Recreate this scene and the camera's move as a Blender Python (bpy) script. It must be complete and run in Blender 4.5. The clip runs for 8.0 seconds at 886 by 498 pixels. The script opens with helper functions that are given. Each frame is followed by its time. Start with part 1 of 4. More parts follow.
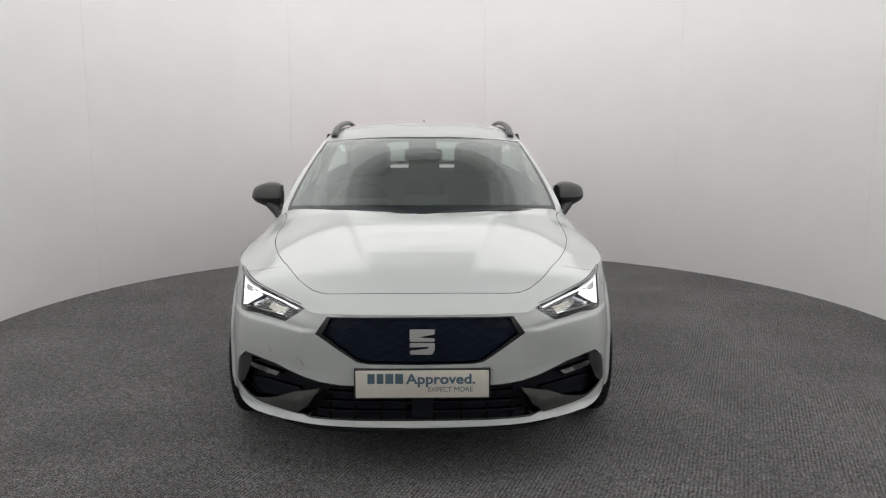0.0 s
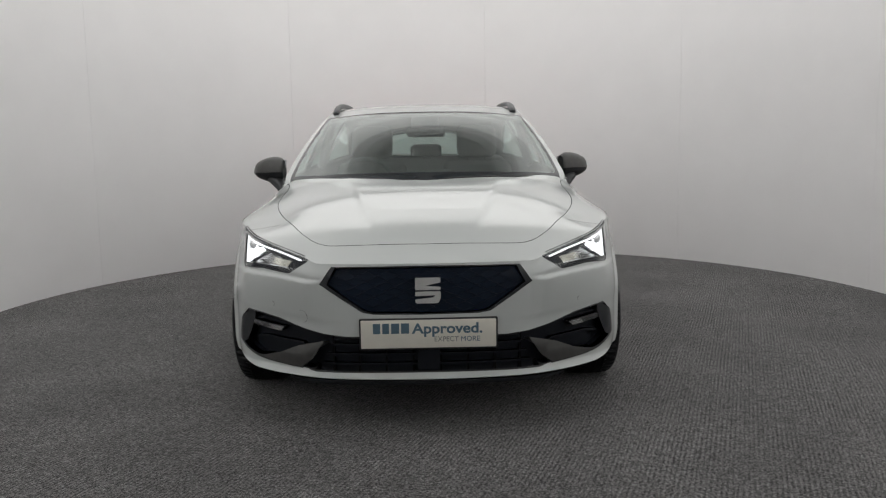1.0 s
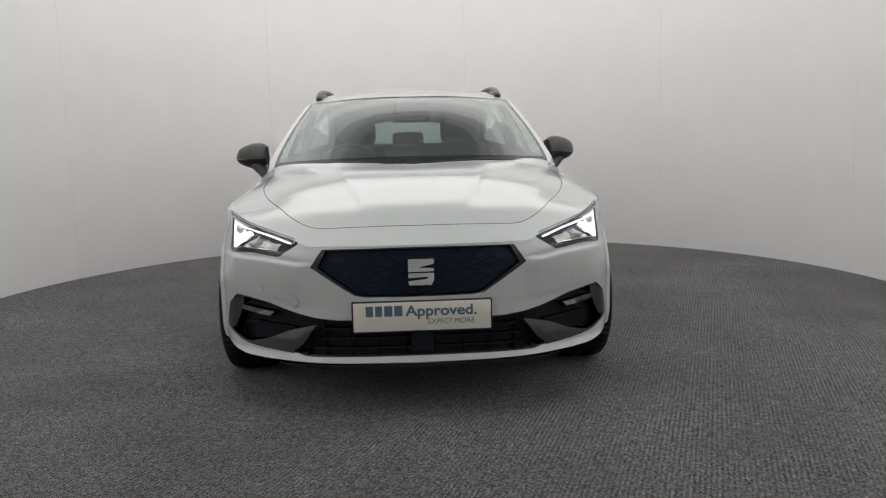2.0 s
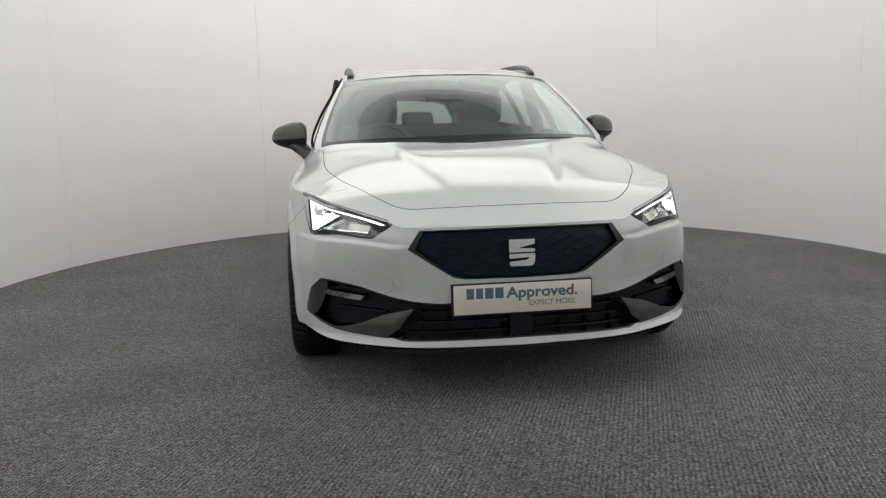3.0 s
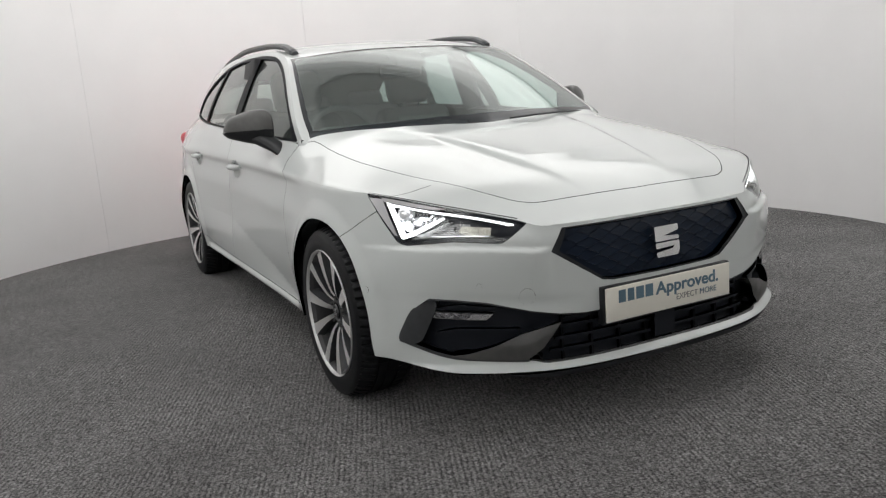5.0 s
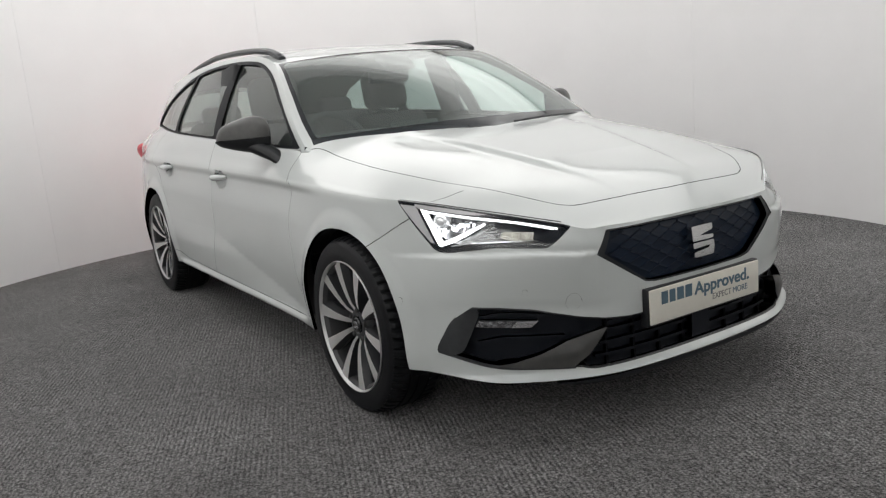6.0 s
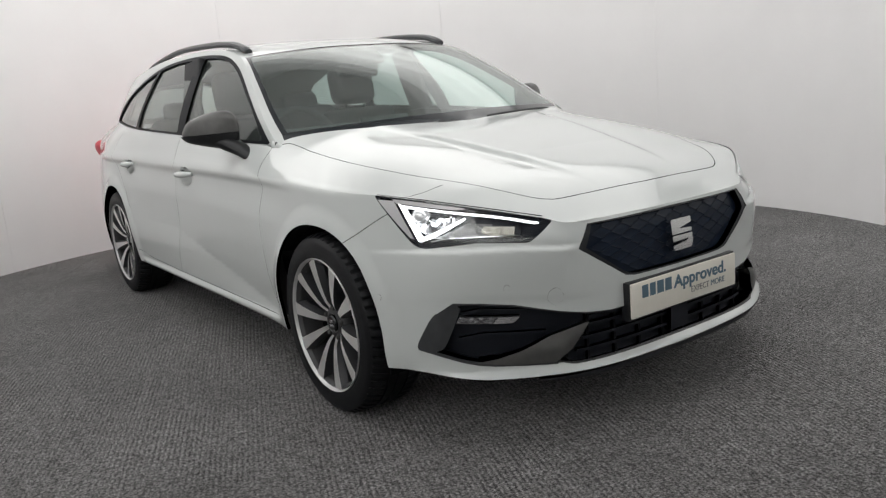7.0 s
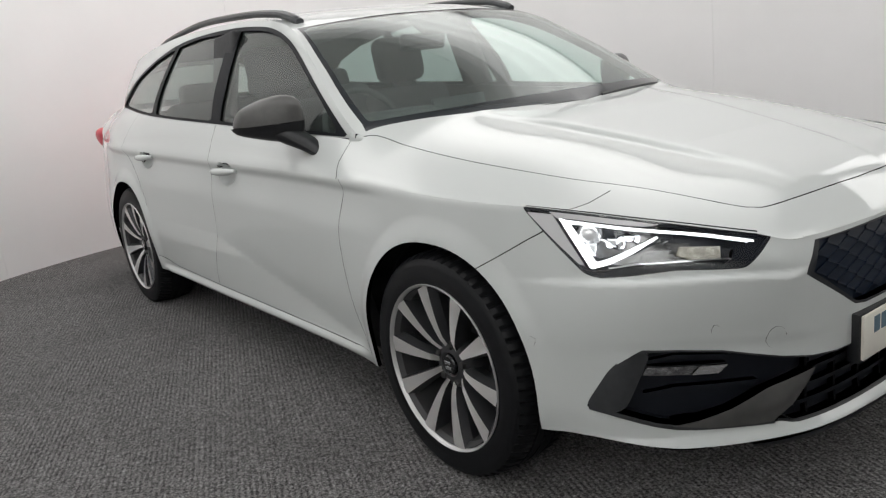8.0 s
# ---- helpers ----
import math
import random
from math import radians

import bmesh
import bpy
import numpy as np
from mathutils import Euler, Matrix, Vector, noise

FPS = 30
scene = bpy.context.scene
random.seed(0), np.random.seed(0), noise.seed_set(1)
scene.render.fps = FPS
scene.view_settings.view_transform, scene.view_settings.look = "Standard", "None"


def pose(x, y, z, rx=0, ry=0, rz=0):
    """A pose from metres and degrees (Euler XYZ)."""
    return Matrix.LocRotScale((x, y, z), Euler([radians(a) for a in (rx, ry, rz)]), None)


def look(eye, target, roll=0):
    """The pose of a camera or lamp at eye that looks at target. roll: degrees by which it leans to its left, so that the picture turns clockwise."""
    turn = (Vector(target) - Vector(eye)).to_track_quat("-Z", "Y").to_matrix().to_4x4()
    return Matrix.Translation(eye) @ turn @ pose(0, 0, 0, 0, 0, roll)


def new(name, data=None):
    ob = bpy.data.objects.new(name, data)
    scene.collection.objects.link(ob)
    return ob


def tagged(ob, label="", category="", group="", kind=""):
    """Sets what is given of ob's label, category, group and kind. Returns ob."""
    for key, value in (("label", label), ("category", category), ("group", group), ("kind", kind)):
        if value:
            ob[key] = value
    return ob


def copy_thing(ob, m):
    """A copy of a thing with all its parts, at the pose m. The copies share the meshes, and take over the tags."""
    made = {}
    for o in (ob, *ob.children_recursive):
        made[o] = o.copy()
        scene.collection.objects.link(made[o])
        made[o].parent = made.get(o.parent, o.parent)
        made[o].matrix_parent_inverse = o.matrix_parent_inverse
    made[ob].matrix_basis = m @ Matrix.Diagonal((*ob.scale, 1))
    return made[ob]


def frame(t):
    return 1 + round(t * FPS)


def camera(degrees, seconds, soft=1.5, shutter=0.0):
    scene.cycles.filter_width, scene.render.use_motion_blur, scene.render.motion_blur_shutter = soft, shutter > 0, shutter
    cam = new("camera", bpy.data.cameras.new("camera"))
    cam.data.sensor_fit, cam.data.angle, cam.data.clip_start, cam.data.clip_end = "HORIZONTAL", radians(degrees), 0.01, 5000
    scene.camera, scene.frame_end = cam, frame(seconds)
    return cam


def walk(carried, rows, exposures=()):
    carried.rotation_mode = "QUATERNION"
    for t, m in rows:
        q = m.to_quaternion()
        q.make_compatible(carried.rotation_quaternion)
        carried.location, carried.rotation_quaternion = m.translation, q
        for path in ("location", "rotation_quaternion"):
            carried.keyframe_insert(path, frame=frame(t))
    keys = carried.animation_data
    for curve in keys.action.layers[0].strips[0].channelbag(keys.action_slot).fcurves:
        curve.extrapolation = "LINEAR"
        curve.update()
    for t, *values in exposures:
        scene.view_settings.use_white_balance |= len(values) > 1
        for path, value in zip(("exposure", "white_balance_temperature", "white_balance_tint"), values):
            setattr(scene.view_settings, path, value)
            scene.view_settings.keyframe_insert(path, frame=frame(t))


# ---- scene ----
cam = camera(58.7, 8.0, 1.25)
PATH = [
    (0, (0.031, -2.921, 1.409), (0.069, -0.947, 1.088), 0.0),
    (0.5, (0.029, -2.916, 1.26), (0.057, -0.935, 0.985), -0.5),
    (1, (0.018, -2.93, 1.108), (0.051, -0.947, 0.849), -0.9),
    (1.2, (0.03, -2.935, 1.074), (0.06, -0.952, 0.814), -1.1),
    (2.3, (-0.18, -2.877, 1.048), (-0.044, -0.902, 0.764), -1.3),
    (2.5, (-0.319, -2.871, 1.061), (-0.155, -0.9, 0.766), -1.2),
    (3, (-0.665, -2.758, 1.044), (-0.402, -0.801, 0.725), -1.5),
    (3.5, (-1.051, -2.561, 1.077), (-0.637, -0.635, 0.731), -2.0),
    (4, (-1.445, -2.337, 1.07), (-0.864, -0.458, 0.707), -2.7),
    (4.2, (-1.552, -2.245, 1.074), (-0.898, -0.392, 0.702), -3.1),
    (5.3, (-1.824, -1.712, 1.081), (-0.886, 0.01, 0.691), -4.6),
    (5.5, (-1.903, -1.649, 1.085), (-0.929, 0.054, 0.696), -4.8),
    (6, (-1.998, -1.594, 1.087), (-0.958, 0.07, 0.701), -5.0),
    (6.5, (-2.011, -1.568, 1.083), (-0.922, 0.064, 0.695), -5.0),
    (7, (-2.025, -1.527, 1.077), (-0.903, 0.079, 0.677), -5.0),
    (7.5, (-2.045, -1.273, 1.041), (-0.9, 0.311, 0.615), -5.3),
    (8, (-2.032, -0.775, 1.129), (-0.881, 0.791, 0.657), -6.1),
]
walk(cam, [(t, look(eye, target, roll)) for t, eye, target, roll in PATH],
     exposures=[(0, .04), (.5, -.12), (1.0, -.21), (2.5, .06), (3.5, .23), (5.5, .27), (8, .27)])

# ---- world and light ----
world = bpy.data.worlds.new("room_dark")
scene.world = world
world.use_nodes = True
world.node_tree.nodes["Background"].inputs[0].default_value = (.75, .76, .78, 1)
world.node_tree.nodes["Background"].inputs[1].default_value = .35
scene.view_settings.exposure = 0.0
LAMP_POWER, HALL_FILL_POWER = 1.42, 1.85


# ---- materials ----
def material(name, colour, rough=.5, metal=0.0, coat=0.0, spec=.5):
    m = bpy.data.materials.new(name)
    m.use_nodes = True
    b = m.node_tree.nodes["Principled BSDF"]
    b.inputs["Base Color"].default_value = (*colour, 1)
    b.inputs["Roughness"].default_value = rough
    b.inputs["Metallic"].default_value = metal
    b.inputs["Coat Weight"].default_value = coat
    b.inputs["Coat Roughness"].default_value = .03
    b.inputs["Specular IOR Level"].default_value = spec
    return m


def grain(m, scale, amount, bump_height=0.0, bump_scale=None, detail=4.0):
    """Two scales of uneven colour, and a fine relief, on a material."""
    t = m.node_tree
    n, l = t.nodes, t.links
    b = n["Principled BSDF"]
    base = tuple(b.inputs["Base Color"].default_value)
    co = n.new("ShaderNodeTexCoord")
    mix = None
    for sc, am in ((scale, amount), (scale * .06, amount * .7)):
        no = n.new("ShaderNodeTexNoise")
        no.inputs["Scale"].default_value, no.inputs["Detail"].default_value = sc, detail
        l.new(co.outputs["Object"], no.inputs["Vector"])
        mr = n.new("ShaderNodeMapRange")
        mr.inputs["From Min"].default_value, mr.inputs["From Max"].default_value = .3, .7
        mr.inputs["To Min"].default_value, mr.inputs["To Max"].default_value = 1 - am, 1 + am
        l.new(no.outputs["Fac"], mr.inputs["Value"])
        mu = n.new("ShaderNodeVectorMath")
        mu.operation = "SCALE"
        if mix is None:
            mu.inputs[0].default_value = base[:3]
        else:
            l.new(mix.outputs[0], mu.inputs[0])
        l.new(mr.outputs[0], mu.inputs["Scale"])
        mix = mu
    l.new(mix.outputs[0], b.inputs["Base Color"])
    if bump_height:
        no = n.new("ShaderNodeTexNoise")
        no.inputs["Scale"].default_value, no.inputs["Detail"].default_value = bump_scale or scale, 5
        l.new(co.outputs["Object"], no.inputs["Vector"])
        bu = n.new("ShaderNodeBump")
        bu.inputs["Strength"].default_value, bu.inputs["Distance"].default_value = 1.0, bump_height
        l.new(no.outputs["Fac"], bu.inputs["Height"])
        l.new(bu.outputs[0], b.inputs["Normal"])
    return m


def glowing(name, colour, strength):
    m = material(name, (.8, .8, .8), .4)
    b = m.node_tree.nodes["Principled BSDF"]
    b.inputs["Emission Color"].default_value = (*colour, 1)
    b.inputs["Emission Strength"].default_value = strength
    return m


def glass(name, tint, rough=0.0, normal_gloss=.06, veil=0.0):
    """A thin pane: part clear, part mirror by its angle (alike from both sides), with a pale diffuse veil painted in
    for haze of light.
    """
    m = bpy.data.materials.new(name)
    m.use_nodes = True
    n, l = m.node_tree.nodes, m.node_tree.links
    n.remove(n["Principled BSDF"])
    tr, gl = n.new("ShaderNodeBsdfTransparent"), n.new("ShaderNodeBsdfGlossy")
    tr.inputs["Color"].default_value = (*tint, 1)
    gl.inputs["Roughness"].default_value = rough
    gl.inputs["Color"].default_value = (.97, 1, .985, 1)
    facing, mx = n.new("ShaderNodeLayerWeight"), n.new("ShaderNodeMixShader")
    facing.inputs["Blend"].default_value = .5
    five, gloss = n.new("ShaderNodeMath"), n.new("ShaderNodeMapRange")
    five.operation = "POWER"
    five.inputs[1].default_value = 5.0
    l.new(facing.outputs["Facing"], five.inputs[0])
    l.new(five.outputs[0], gloss.inputs["Value"])
    gloss.inputs["To Min"].default_value, gloss.inputs["To Max"].default_value = normal_gloss, .95
    l.new(gloss.outputs[0], mx.inputs[0])
    # pale diffuse share that lifts the dark behind the pane, like veiling light
    film, di = n.new("ShaderNodeMixShader"), n.new("ShaderNodeBsdfDiffuse")
    di.inputs["Color"].default_value = (.70, .80, .76, 1)
    film.inputs[0].default_value = veil
    l.new(tr.outputs[0], film.inputs[1])
    l.new(di.outputs[0], film.inputs[2])
    l.new(film.outputs[0], mx.inputs[1])
    l.new(gl.outputs[0], mx.inputs[2])
    l.new(mx.outputs[0], n["Material Output"].inputs["Surface"])
    return m


PAINT = material("white_paint", (.580, .607, .597), .5, 0, 1.0, .2)
PAINT.node_tree.nodes["Principled BSDF"].inputs["Coat Roughness"].default_value = .05
BLACK = grain(material("black_plastic", (.012, .013, .015), .45), 60, .2, .0003, 400)
GLOSS_BLACK = material("gloss_black", (.008, .009, .011), .12, 0, .5)
SATIN = grain(material("dark_satin_paint", (.055, .058, .062), .38, .35), 40, .1)
FRIT = material("screen_border", (.020, .024, .028), .12, spec=.5)
TRIM = material("window_trim", (.010, .0115, .014), .5, spec=.12)
RUBBER = grain(material("tyre_rubber", (.006, .0065, .008), .5, spec=.25), 50, .25, .0003, 300)
CHROME = material("chrome", (.75, .76, .78), .12, 1.0)
SILVER = material("machined_alloy", (.90, .89, .88), .3, .25)
GREY_ALLOY = material("grey_alloy", (.040, .041, .044), .36, .3)
DARK = material("dark_void", (.006, .006, .007), .9, spec=.1)
CABIN = grain(material("cabin_plastic", (.035, .036, .038), .6), 80, .2)
CLOTH = grain(material("seat_cloth", (.045, .045, .048), .9), 120, .25, .0006, 500)
WINDSCREEN = glass("windscreen_glass", (.74, .90, .86), .05, .13, .06)
SIDE_GLASS = glass("side_glass", (.80, .89, .85), .0, .07, .03)
PRIVACY = glass("tinted_glass", (.47, .53, .505), .0, .07, .03)
LENS = glass("lamp_lens", (.97, .98, .985), .0, .05)
PLATE = grain(material("plate_cream", (.80, .77, .69), .35), 30, .02)
INK = material("plate_ink", (.10, .17, .22), .5)
INK_GREY = material("plate_ink_grey", (.22, .22, .21), .5)
RED = glowing("red_lens", (1.0, .10, .12), .06)
RED.node_tree.nodes["Principled BSDF"].inputs["Base Color"].default_value = (.50, .07, .09, 1)
TAIL_GLOW = glowing("tail_light_red", (1.0, .10, .10), 2.2)
LED = glowing("led_white", (.96, .98, 1.0), 1.9)
BEAM = glowing("beam_white", (.97, .98, 1.0), 5.0)
VOID = material("intake_black", (.007, .009, .014), .55, 0, 0, .25)
REFLECTOR = material("lamp_reflector", (.75, .76, .78), .1, 1.0)


# ---- building helpers ----
def mesh_object(name, verts, faces, mat, parent=None, label="", smooth=False, normals=None):
    me = bpy.data.meshes.new(name)
    me.from_pydata([tuple(v) for v in verts], [], faces)
    me.materials.append(mat)
    if smooth or normals is not None:
        me.polygons.foreach_set("use_smooth", [True] * len(me.polygons))
    if normals is not None:
        me.normals_split_custom_set_from_vertices([tuple(n) for n in normals])
    me.update()
    ob = new(name, me)
    ob.parent = parent
    return tagged(ob, label)


def part(name, bm, mat, parent=None, label="", smooth=True, angle=35):
    """Links a bmesh as one mesh object under a thing or a part."""
    me = bpy.data.meshes.new(name)
    if smooth:
        bm.normal_update()
        for f in bm.faces:
            f.smooth = True
        for e in bm.edges:
            if len(e.link_faces) == 2 and e.calc_face_angle(0) > radians(angle):
                e.smooth = False
    bm.to_mesh(me)
    bm.free()
    me.materials.append(mat)
    ob = new(name, me)
    ob.parent = parent
    return tagged(ob, label)


def box(bm, centre, size, bevel=.004, turn=None, segments=2):
    """Adds a bevelled box to a bmesh."""
    m = Matrix.Translation(centre) @ (turn or Matrix()) @ Matrix.Diagonal((*size, 1))
    geo = bmesh.ops.create_cube(bm, size=1, matrix=m)
    if bevel:
        es = list({e for v in geo["verts"] for e in v.link_edges})
        bmesh.ops.bevel(bm, geom=es, offset=bevel, segments=segments, affect="EDGES", profile=.5)
    return bm


def lathe(profile, steps=48, axis="x", sweep=None):
    """A bmesh turned from (radius, along) pairs round the x axis."""
    bm = bmesh.new()
    rings = []
    for r, a in profile:
        rings.append([bm.verts.new((a, r * math.cos(2 * math.pi * i / steps), r * math.sin(2 * math.pi * i / steps))) for i in range(steps)])
    for p, q in zip(rings, rings[1:]):
        for i in range(steps):
            bm.faces.new((p[i], p[(i + 1) % steps], q[(i + 1) % steps], q[i]))
    bmesh.ops.remove_doubles(bm, verts=bm.verts, dist=1e-5)
    bmesh.ops.recalc_face_normals(bm, faces=bm.faces)
    return bm


def tube(points, radius, sides=10, flat=1.0, up=(0, 0, 1)):
    """A bmesh tube along points; radius may be one number or one a point; flat squeezes it along up."""
    bm = bmesh.new()
    pts = [Vector(p) for p in points]
    rings = []
    for i, p in enumerate(pts):
        d = (pts[min(i + 1, len(pts) - 1)] - pts[max(i - 1, 0)]).normalized()
        a = d.cross(Vector(up)).normalized()
        b = a.cross(d)
        r = radius[i] if isinstance(radius, (list, tuple)) else radius
        rings.append([bm.verts.new(p + a * r * math.cos(2 * math.pi * k / sides) + b * r * flat * math.sin(2 * math.pi * k / sides)) for k in range(sides)])
    for p, q in zip(rings, rings[1:]):
        for k in range(sides):
            bm.faces.new((p[k], p[(k + 1) % sides], q[(k + 1) % sides], q[k]))
    bm.faces.new(rings[0][::-1])
    bm.faces.new(rings[-1])
    bmesh.ops.recalc_face_normals(bm, faces=bm.faces)
    return bm


def smooth_line(points, steps=6, closed=False):
    """A Catmull-Rom line through points of any size."""
    p = [np.array(q, float) for q in points]
    n, res = len(p), []
    for i in range(n if closed else n - 1):
        a, b, c, d = (p[(i - 1) % n], p[i], p[(i + 1) % n], p[(i + 2) % n]) if closed else (p[max(i - 1, 0)], p[i], p[i + 1], p[min(i + 2, n - 1)])
        for k in range(steps):
            t = k / steps
            res.append(.5 * (2 * b + (c - a) * t + (2 * a - 5 * b + 4 * c - d) * t * t + (3 * b - a - 3 * c + d) * t ** 3))
    if not closed:
        res.append(p[-1])
    return [tuple(q) for q in res]


def rounded(poly, r=.01, steps=4):
    """A polygon with its corners rounded."""
    res, n = [], len(poly)
    for i in range(n):
        a, b, c = (np.array(poly[j % n], float) for j in (i - 1, i, i + 1))
        u, v = a - b, c - b
        lu, lv = np.linalg.norm(u), np.linalg.norm(v)
        k = min(r, lu * .45, lv * .45)
        p, q = b + u / lu * k, b + v / lv * k
        for j in range(steps + 1):
            t = j / steps
            res.append(tuple((1 - t) ** 2 * p + 2 * t * (1 - t) * b + t * t * q))
    return res


def inside(poly, x, y):
    hit = False
    n = len(poly)
    for i in range(n):
        (x1, y1), (x2, y2) = poly[i], poly[(i + 1) % n]
        if (y1 > y) != (y2 > y) and x < (x2 - x1) * (y - y1) / (y2 - y1) + x1:
            hit = not hit
    return hit


def strip(line, width=.004):
    """The closed outline of a narrow gap along a line."""
    l, r = [], []
    for i, p in enumerate(line):
        a, b = np.array(line[max(i - 1, 0)]), np.array(line[min(i + 1, len(line) - 1)])
        d = (b - a) / np.linalg.norm(b - a)
        l.append((p[0] - d[1] * width / 2, p[1] + d[0] * width / 2))
        r.append((p[0] + d[1] * width / 2, p[1] - d[0] * width / 2))
    return l + r[::-1]


def sheet(us, rows, low, high):
    """A flat grid over (u, v), later bent into place."""
    bm = bmesh.new()
    g = []
    for u in us:
        a, b = low(u), high(u)
        g.append([bm.verts.new((u, a + (b - a) * r, 0)) for r in rows])
    for i in range(len(us) - 1):
        for j in range(len(rows) - 1):
            q = []
            for v in (g[i][j], g[i + 1][j], g[i + 1][j + 1], g[i][j + 1]):
                if all((v.co - o.co).length > 1e-6 for o in q):
                    q.append(v)
            if len(q) > 2:
                bm.faces.new(q)
    return bm


def score(bm, poly):
    """Cuts a flat sheet along a closed outline."""
    n = len(poly)
    for i in range(n):
        (x1, y1), (x2, y2) = poly[i], poly[(i + 1) % n]
        if math.hypot(x2 - x1, y2 - y1) < 1e-6:
            continue
        lx, hx, ly, hy = min(x1, x2) - 1e-4, max(x1, x2) + 1e-4, min(y1, y2) - 1e-4, max(y1, y2) + 1e-4
        near = []
        for f in bm.faces:
            xs = [v.co.x for v in f.verts]
            if max(xs) < lx or min(xs) > hx:
                continue
            ys = [v.co.y for v in f.verts]
            if max(ys) < ly or min(ys) > hy:
                continue
            near.append(f)
        if near:
            geo = set(near)
            for f in near:
                geo.update(f.verts)
                geo.update(f.edges)
            bmesh.ops.bisect_plane(bm, geom=list(geo), dist=1e-5, plane_co=(x1, y1, 0), plane_no=(y2 - y1, x1 - x2, 0))


def take(bm, poly, key, cut=True, width=None):
    """Marks the faces of a flat sheet within an outline (or a gap of that width along a line) that bear no mark yet; cuts along it first."""
    lay = bm.faces.layers.int.get("key") or bm.faces.layers.int.new("key")
    if width:
        poly = strip(poly, width)
    if cut:
        score(bm, poly)
    xs, ys = [p[0] for p in poly], [p[1] for p in poly]
    for f in bm.faces:
        if f[lay]:
            continue
        c = f.calc_center_median()
        if min(xs) < c.x < max(xs) and min(ys) < c.y < max(ys) and inside(poly, c.x, c.y):
            f[lay] = key


def rest(bm, key, test=None):
    """Marks the faces that bear no mark yet (and for whose centre the test holds)."""
    lay = bm.faces.layers.int.get("key") or bm.faces.layers.int.new("key")
    for f in bm.faces:
        if not f[lay] and (test is None or test(f.calc_center_median())):
            f[lay] = key


def marked(bm, *keys):
    lay = bm.faces.layers.int["key"]
    return [f for f in bm.faces if f[lay] in keys]


def bend(name, faces, place, mat, parent=None, label="", sides=(-1, 1), depth=0.0, lip=.012, seam=None, soft=None, reach=2e-3):
    """Bends flat faces into place: place(u, v) is a point with x to the outside. sides: which mirror halves go into the mesh.
    depth sinks it under the surface; lip turns its open edges in; seam(u, v) tells which open edges get none; soft alters the normals, reach smooths them."""
    index, pts, nrm = {}, [], []

    def at(u, v):
        p, n = normal_of(place, u, v, reach)
        return p, (soft(u, v, p, n) if soft else n)
    polys = []
    for f in faces:
        poly = []
        for v in f.verts:
            if v not in index:
                p, n = at(v.co.x, v.co.y)
                index[v] = len(pts)
                pts.append(p - n * depth)
                nrm.append(n)
            poly.append(index[v])
        polys.append(poly)
    chosen = set(faces)
    rims = []
    if lip:
        for e in {e for f in faces for e in f.edges}:
            if sum(f in chosen for f in e.link_faces) == 1:
                a, b = e.verts
                if seam and seam(*(.5 * (a.co + b.co)).to_2d()):
                    continue
                rims.append((index[a], index[b]))
    verts, out, norms = [], [], []
    for s in sides:
        k = len(verts)
        verts += [(s * p.x, p.y, p.z) for p in pts]
        norms += [(s * n.x, n.y, n.z) for n in nrm]
        for poly in polys:
            a, b, c = (Vector(verts[k + poly[i]]) for i in (0, 1, 2))
            n = Vector((0, 0, 0))
            for i in range(1, len(poly) - 1):
                n += (Vector(verts[k + poly[i]]) - a).cross(Vector(verts[k + poly[i + 1]]) - a)
            good = n.dot(Vector(norms[k + poly[0]])) >= 0
            out.append([k + i for i in (poly if good else poly[::-1])])
        for i, j in rims:
            a, b = Vector(verts[k + i]), Vector(verts[k + j])
            na, nb = Vector(norms[k + i]), Vector(norms[k + j])
            m = len(verts)
            verts += [a, b, b - nb * lip, a - na * lip]
            w = (b - a).cross(na)
            w = w.normalized() if w.length > 1e-9 else na
            norms += [w] * 4
            out.append([m, m + 1, m + 2, m + 3])
    return mesh_object(name, verts, out, mat, parent, label, True, norms)

# ---- shape of the car, half outlines in metres, nose at y = 0 ----
def pchip(xs, ys):
    """A smooth curve through the knots that never overshoots."""
    x, y = np.array(xs, float), np.array(ys, float)
    h = np.diff(x)
    d = np.diff(y) / h
    m = np.zeros(len(x))
    for i in range(1, len(x) - 1):
        if d[i - 1] * d[i] > 0:
            w1, w2 = 2 * h[i] + h[i - 1], h[i] + 2 * h[i - 1]
            m[i] = (w1 + w2) / (w1 / d[i - 1] + w2 / d[i])
    m[0], m[-1] = d[0], d[-1]

    def f(v):
        v = min(max(v, x[0]), x[-1])
        i = min(max(int(np.searchsorted(x, v)) - 1, 0), len(x) - 2)
        t = (v - x[i]) / h[i]
        return float((1 + 2 * t) * (1 - t) ** 2 * y[i] + t * (1 - t) ** 2 * h[i] * m[i]
                     + t * t * (3 - 2 * t) * y[i + 1] + t * t * (t - 1) * h[i] * m[i + 1])
    return f


